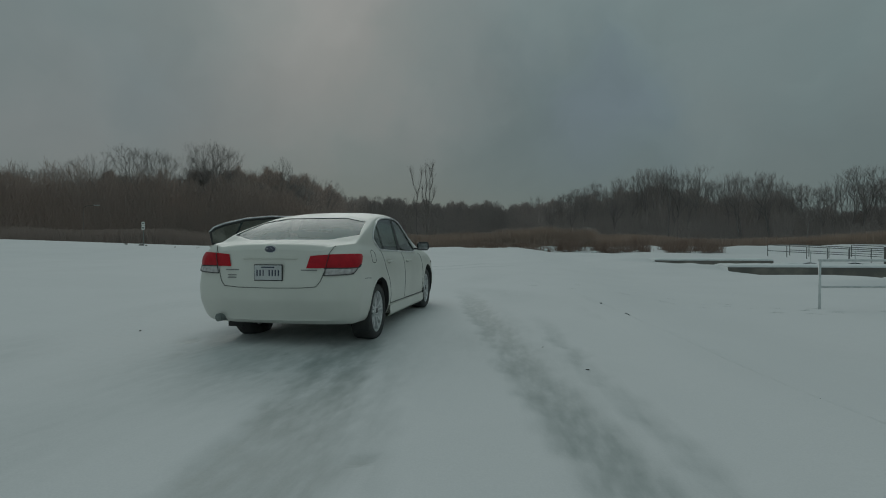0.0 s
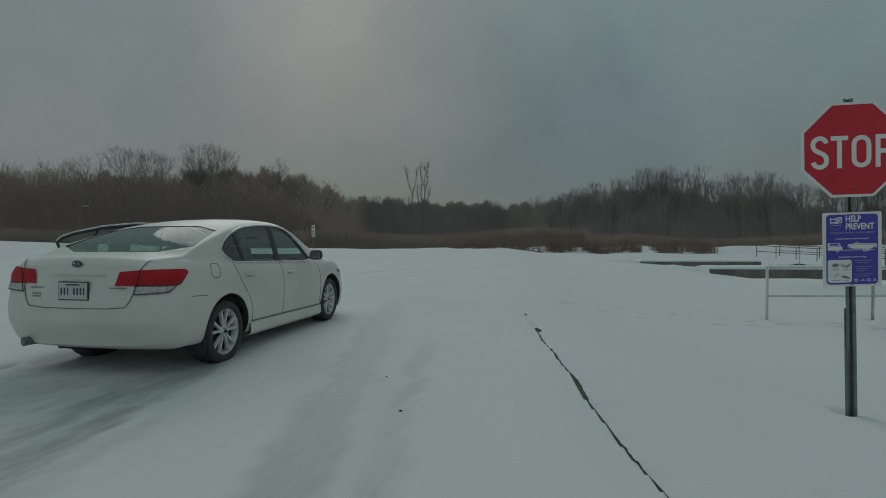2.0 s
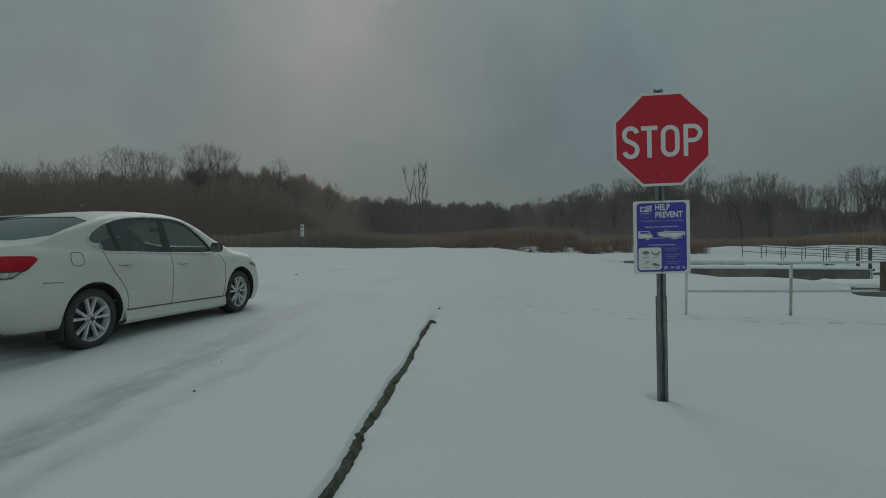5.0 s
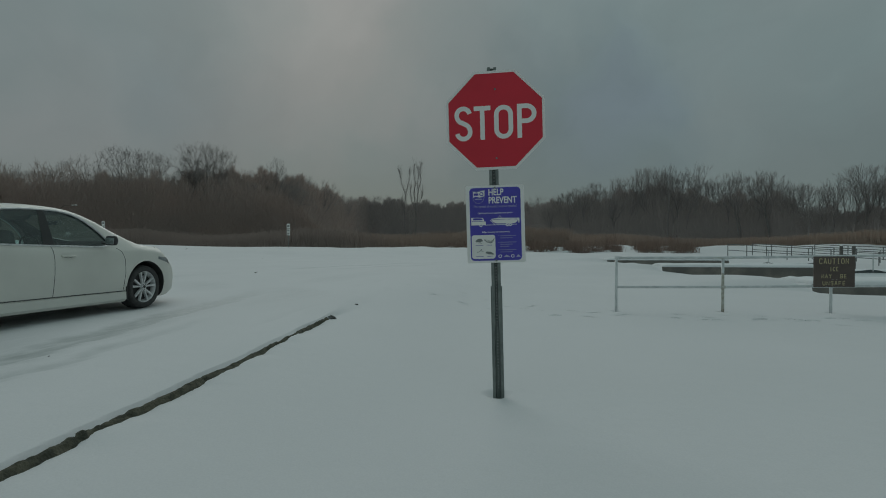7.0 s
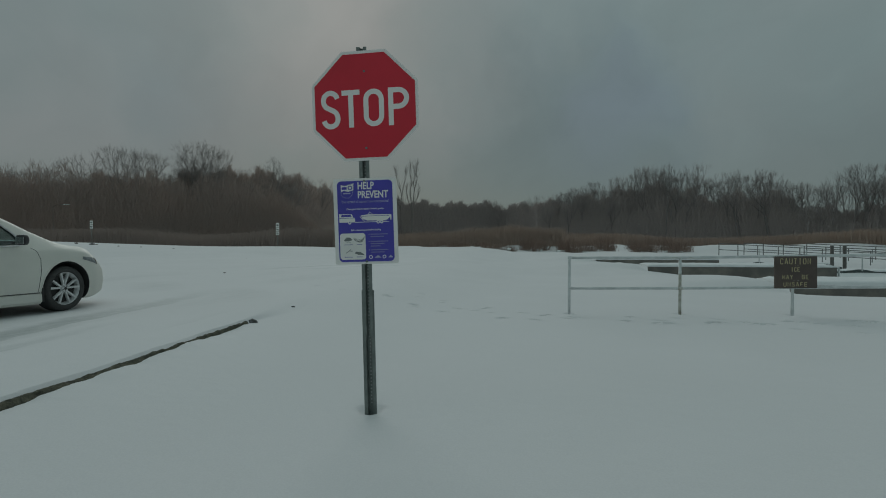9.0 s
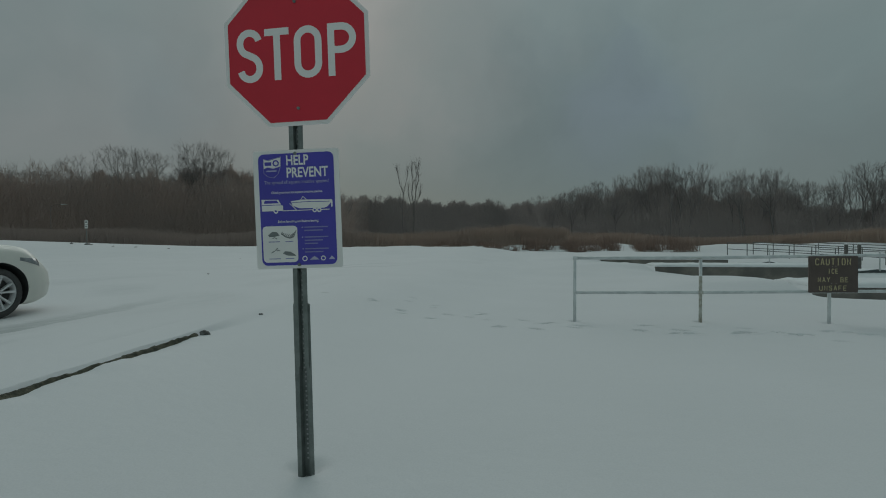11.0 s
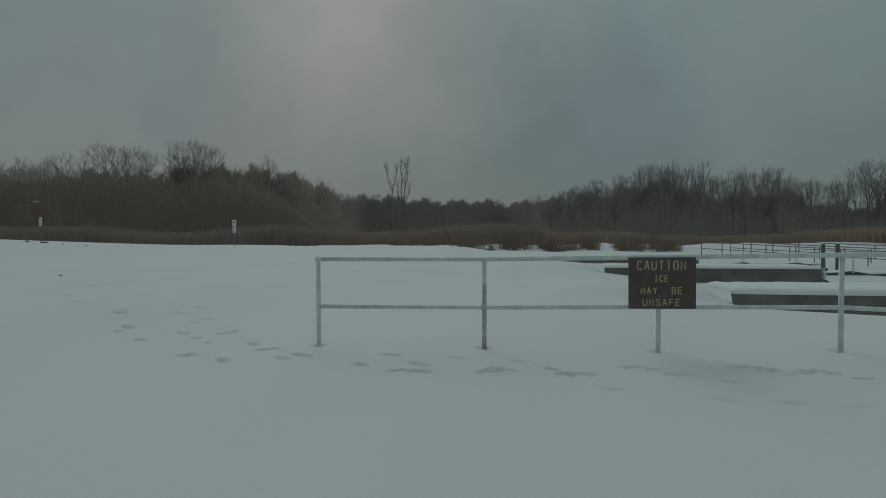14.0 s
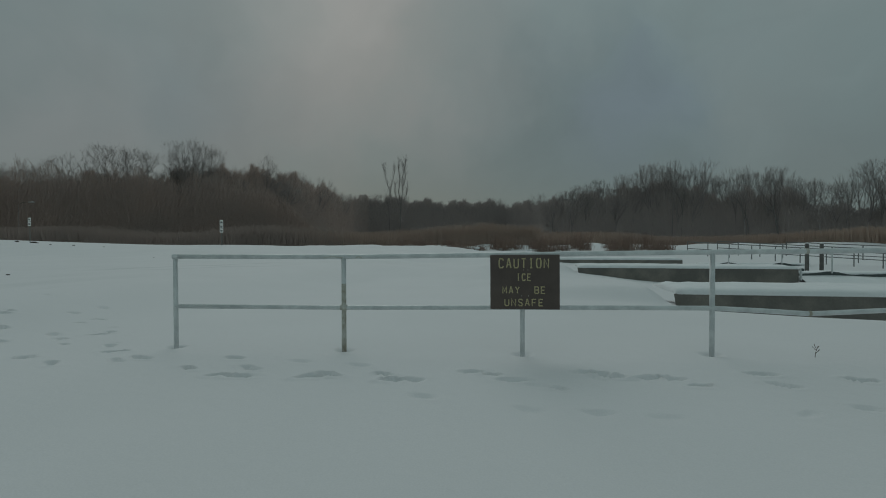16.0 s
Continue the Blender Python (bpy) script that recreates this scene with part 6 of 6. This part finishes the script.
# how much of the trees' height the closed undergrowth fills, by azimuth
FILL = [(-70, 0.84), (-46, 0.84), (-36, 0.86), (-31, 0.9), (-24, 0.93), (-3, 0.93), (4, 0.86), (10, 0.78), (17, 0.78), (19, 0.74), (22, 0.66), (27, 0.72), (31, 0.52), (50, 0.55)]


def wood_fill(az):
    p, q = np.array(FILL).T
    return np.interp(az, p, q)


def grow_tree(seed, tall, spread, fork=0.36, last=6, twigs=7):
    """A bare tree: tapered trunk and forking limbs as one mesh, and a crown of fine twigs as another."""
    r = random.Random(seed)
    wood = bmesh.new()
    tw_root, tw_way, tw_len, tw_wid = [], [], [], []

    def limb(p, d, ln, rad, level):
        n = 3 if level < 3 else 2
        pts, rads = [p], [rad]
        end = rad * 0.74
        for k in range(n):
            bend = 0.06 if level == 0 else 0.15
            d = (d + Vector((r.gauss(0, bend), r.gauss(0, bend), r.gauss(0.06, 0.05)))).normalized()
            p = p + d * (ln / n)
            pts.append(p)
            rads.append(max(0.012, rad + (end - rad) * (k + 1) / n))
        add_tube(wood, pts, rads, 6 if level == 0 else 4 if level < 3 else 3, cap=False)
        if level < last:
            kids = r.choice((3, 3, 4)) if level == 0 else r.choice((2, 2, 2, 3))
            turn = r.uniform(0, 6.283)
            for k in range(kids):
                a = turn + 6.283 * k / kids + r.gauss(0, 0.35)
                side = d.cross(Vector((math.cos(a), math.sin(a), 0.1))).normalized()
                w = (d + side * spread * r.uniform(0.6, 1.2) + Vector((0, 0, 0.06))).normalized()
                limb(p, w, ln * r.uniform(0.72, 0.82) * (0.62 if level == 0 else 1), rads[-1] * (0.84 if kids < 3 else 0.74), level + 1)
        if 1 <= level <= 3:
            # a shorter limb part of the way along fills the crown
            a = r.uniform(0, 6.283)
            side = d.cross(Vector((math.cos(a), math.sin(a), 0.1))).normalized()
            limb(pts[0].lerp(pts[-1], r.uniform(0.35, 0.75)), (d + side * spread * 1.5).normalized(), ln * r.uniform(0.55, 0.7), rads[-1] * 0.55, level + 2)
        if level >= last - 2:
            for k in range(2 if level < last else twigs):
                q = pts[0].lerp(pts[-1], r.uniform(0.2, 1.0))
                w = (d + Vector((r.gauss(0, 0.45), r.gauss(0, 0.45), r.gauss(0.1, 0.3)))).normalized()
                tw_root.append(q[:])
                tw_way.append(w[:])
                tw_len.append(r.uniform(0.4, 1.0) * tall * 0.078)
                tw_wid.append(r.uniform(0.006, 0.011) * tall / 20)

    limb(Vector((0, 0, -0.5)), Vector((r.gauss(0, 0.04), r.gauss(0, 0.04), 1)).normalized(), tall * fork * r.uniform(0.9, 1.1), tall * 0.0145, 0)
    return finish_tree(wood, tw_root, tw_way, tw_len, tw_wid, seed)


def finish_tree(wood, tw_root, tw_way, tw_len, tw_wid, seed, bark=None, twig=None):
    w = as_mesh(wood, bark or BARK)
    w.polygons.foreach_set("use_smooth", [True] * len(w.polygons))
    a = np.random.default_rng(seed).uniform(-1.2, 1.2, len(tw_root))
    ob = blades("crown", np.array(tw_root), np.array(tw_way), np.array(tw_len), np.array(tw_wid), twig or TWIGS, np.stack([np.cos(a), np.sin(a)], 1), seed)
    top = max(v.co.z for v in w.vertices)
    tree = new("tree")
    link_mesh("trunk", w, None, tree)
    ob.parent = tree
    tagged(tree, "tall bare deciduous tree at the edge of the woods", "tree", "woods edge")
    return tree, top


# the first of each kind takes a place of its own, so copies must not inherit its scale
def copy_thing_plain(tree, m):
    c = copy_thing(tree, Matrix.Identity(4))
    c.matrix_basis = m
    return c


def build_woods():
    r = np.random.default_rng(5)
    broad = [grow_tree(s, 20, sp, 0.4) for s, sp in ((1, 0.5), (2, 0.58), (3, 0.46), (4, 0.54), (5, 0.6))]
    slim = [grow_tree(s, 20, sp, 0.5, 5, 7) for s, sp in ((11, 0.26), (12, 0.32), (13, 0.22), (14, 0.3), (15, 0.36))]
    spots = []
    # broad crowns over the nearer woods
    for az in np.arange(-57, -25, 2.1):
        spots.append((az + r.uniform(-0.5, 0.5), r.uniform(0, 6), r.uniform(0.9, 1.02), broad))
    for az in np.arange(-57, -23, 1.5):
        spots.append((az + r.uniform(-0.5, 0.5), r.uniform(-8, 0), r.uniform(0.74, 0.9), broad))
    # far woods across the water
    for az in np.arange(-25, 6, 0.9):
        spots.append((az + r.uniform(-0.4, 0.4), r.uniform(0, 10), r.uniform(0.9, 1.06), slim if r.random() < 0.6 else broad))
    # upright slender trees
    for az in np.arange(5, 38, 0.62):
        spots.append((az + r.uniform(-0.3, 0.3), r.uniform(0, 14), r.uniform(0.88, 1.05), slim if r.random() < 0.8 else broad))
    for az in np.arange(5, 38, 1.1):
        spots.append((az + r.uniform(-0.4, 0.4), r.uniform(-10, 0), r.uniform(0.62, 0.85), slim))
    spots = [(az, back, float(wood_top(az)) * k, 1.0, kinds) for az, back, k, kinds in spots]
    spots += [(az, r.uniform(-8, -4), top, wide, broad) for az, top, wide in HEROES]
    spots += [(az, r.uniform(-9, -5), top, wide, slim) for az, top, wide in SPIRES]
    used = set()
    for az, back, top, wide, kinds in spots:
        d = float(wood_far(az)) + back
        a = radians(az)
        x, y = 3 + d * math.sin(a), d * math.cos(a)
        z = ground_z(x, y)
        tall = (1.2 + d * top) - z
        tree, h = kinds[int(r.integers(len(kinds)))]
        s = tall / h
        m = pose(x, y, z, 0, 0, float(r.uniform(0, 360))) @ Matrix.Diagonal((s * wide * float(r.uniform(0.9, 1.15)), s * wide, s, 1))
        if tree in used:
            copy_thing_plain(tree, m)
        else:
            tree.matrix_basis = m
            used.add(tree)


def brush_at(n, lo, hi, seed, deep):
    """Roots, heights and distances of brush: a lumpy closed front, or a loose depth behind it."""
    r = np.random.default_rng(seed)
    az = r.uniform(lo, hi, n)
    a = np.radians(az)
    u = r.random(n) ** 0.8
    wob = np.sin(az * 1.7) * 0.05 + np.sin(az * 4.3 + 1) * 0.035 + np.sin(az * 11.0 + 2) * 0.025
    lump = 0.25 * np.sin(az * 1.3 + 2 * u)
    d = wood_far(az) + (r.uniform(2, 16, n) if deep else -9 + lump + 7 * u ** 2 + r.exponential(2.4, n))
    x, y = 3 + d * np.sin(a), d * np.cos(a)
    z = height(x, y)
    top = (1.2 + d * wood_top(az) - z) * (wood_fill(az) + wob) * (0.9 if deep else 1.0)
    return r, a, d, np.stack([x, y, z + top * u], 1), n


def build_brush():
    """The closed mass of saplings, side branches and undergrowth between the trees: brown before the nearer woods,
    greyer across the water, where haze is put into the colour.
    """
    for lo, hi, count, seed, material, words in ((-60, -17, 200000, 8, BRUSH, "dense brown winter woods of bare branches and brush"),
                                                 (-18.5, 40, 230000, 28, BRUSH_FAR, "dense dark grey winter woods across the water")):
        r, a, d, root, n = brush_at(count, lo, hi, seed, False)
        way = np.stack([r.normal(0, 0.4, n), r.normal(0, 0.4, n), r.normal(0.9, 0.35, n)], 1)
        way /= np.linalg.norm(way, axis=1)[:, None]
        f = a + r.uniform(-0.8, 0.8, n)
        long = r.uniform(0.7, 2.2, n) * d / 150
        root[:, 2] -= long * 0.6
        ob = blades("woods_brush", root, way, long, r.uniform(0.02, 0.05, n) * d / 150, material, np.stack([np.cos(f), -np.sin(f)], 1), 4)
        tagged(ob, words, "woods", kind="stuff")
    r, a, d, root, n = brush_at(45000, -62, 45, 9, True)
    way = np.stack([r.normal(0, 0.12, n), r.normal(0, 0.12, n), np.ones(n)], 1)
    f = a + r.uniform(-0.6, 0.6, n)
    long = r.uniform(1.5, 4.0, n)
    root[:, 2] -= long
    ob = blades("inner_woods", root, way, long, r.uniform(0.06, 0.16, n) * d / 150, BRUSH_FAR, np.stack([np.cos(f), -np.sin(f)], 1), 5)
    tagged(ob, "close-standing dark stems deep within the winter woods", "woods", kind="stuff")


def build_thicket():
    """Rust-brown willow scrub along the foot of the nearer woods."""
    r = np.random.default_rng(18)
    n = 110000
    az = r.uniform(-62, -20, n)
    u = r.beta(1.0, 1.9, n)
    d = 128 + 5 * u + r.exponential(1.5, n) + 0.3 * np.sin(az)
    a = np.radians(az)
    x, y = 3 + d * np.sin(a), d * np.cos(a)
    z = height(x, y)
    top = 17.0 + 1.0 * np.sin(az * 0.9) + 0.8 * np.sin(az * 2.7 + 1)
    top *= 1 - 0.95 * sstep(az, -30, -19)
    way = np.stack([r.normal(0, 0.4, n), r.normal(0, 0.4, n), r.normal(0.9, 0.4, n)], 1)
    way /= np.linalg.norm(way, axis=1)[:, None]
    f = a + r.uniform(-0.8, 0.8, n)
    ob = blades("willow_scrub", np.stack([x, y, z + top * u - 0.5], 1), way, r.uniform(0.8, 2.2, n), r.uniform(0.02, 0.042, n), SCRUB, np.stack([np.cos(f), -np.sin(f)], 1), 14)
    return tagged(ob, "rust-brown bare willow scrub at the foot of the woods", "scrub", kind="stuff")


build_woods()
build_brush()
build_thicket()


def build_lone():
    """A lone dead tree: crooked stems from one root, with short upright twigs."""
    r = random.Random(42)
    stems = [(((-0.6, -0.5), (-1.1, 4), (-1.2, 8.5), (-0.9, 10.8), (-1.8, 13), (-2.2, 15), (-2.5, 16.2)), 0.13),
             (((-1.0, 10.3), (-0.5, 12.3), (0.1, 14.6), (-0.1, 16.0)), 0.1),
             (((0.5, -0.5), (1.1, 4), (1.3, 8.5), (0.9, 11), (1.2, 13.5), (0.8, 15.4), (1.0, 17.2)), 0.22),
             (((0.7, -0.5), (1.5, 4), (1.7, 8.5), (1.9, 11.5), (2.6, 13.8), (2.3, 15.4), (2.7, 17.1)), 0.2),
             (((1.2, 8.0), (0.5, 9.6), (0.1, 11.2), (0.35, 12.6)), 0.08),
             (((1.95, 11.4), (1.6, 13.0), (2.0, 15.0), (1.7, 16.4)), 0.09),
             (((-1.2, 7.6), (-1.9, 9.2), (-1.7, 10.4)), 0.07),
             (((2.0, 9.0), (2.8, 10.6), (2.9, 12.2)), 0.07)]
    wood = bmesh.new()
    tw_root, tw_way, tw_len, tw_wid = [], [], [], []
    for pts, rad in stems:
        y = r.uniform(-0.5, 0.5)
        line = [Vector((px, y + r.uniform(-0.2, 0.2), pz)) for px, pz in pts]
        m = len(line) - 1
        add_tube(wood, line, [0.52 * rad * (1 - 0.72 * k / m) for k in range(m + 1)], 6, cap=False)
        for k in range(40 * m):
            i = r.randrange(m)
            q = line[i].lerp(line[i + 1], r.random())
            if q.z < 8:
                continue
            tw_root.append(q[:])
            tw_way.append(Vector((r.gauss(0, 0.4), r.gauss(0, 0.4), 1)).normalized()[:])
            tw_len.append(r.uniform(0.6, 2.0))
            tw_wid.append(r.uniform(0.008, 0.016))
    tree, h = finish_tree(wood, tw_root, tw_way, tw_len, tw_wid, 42, BARK_DARK, BARK_DARK)
    x, y = -20.8, 102.5
    z = ground_z(x, y)
    tree.matrix_basis = pose(x, y, z) @ Matrix.Diagonal((1, 1, (18.2 - z) / h, 1))
    tagged(tree, "lone dead tree with three bare upright stems in the marsh", "tree")
    tree["group"] = ""
    return tree


build_lone()
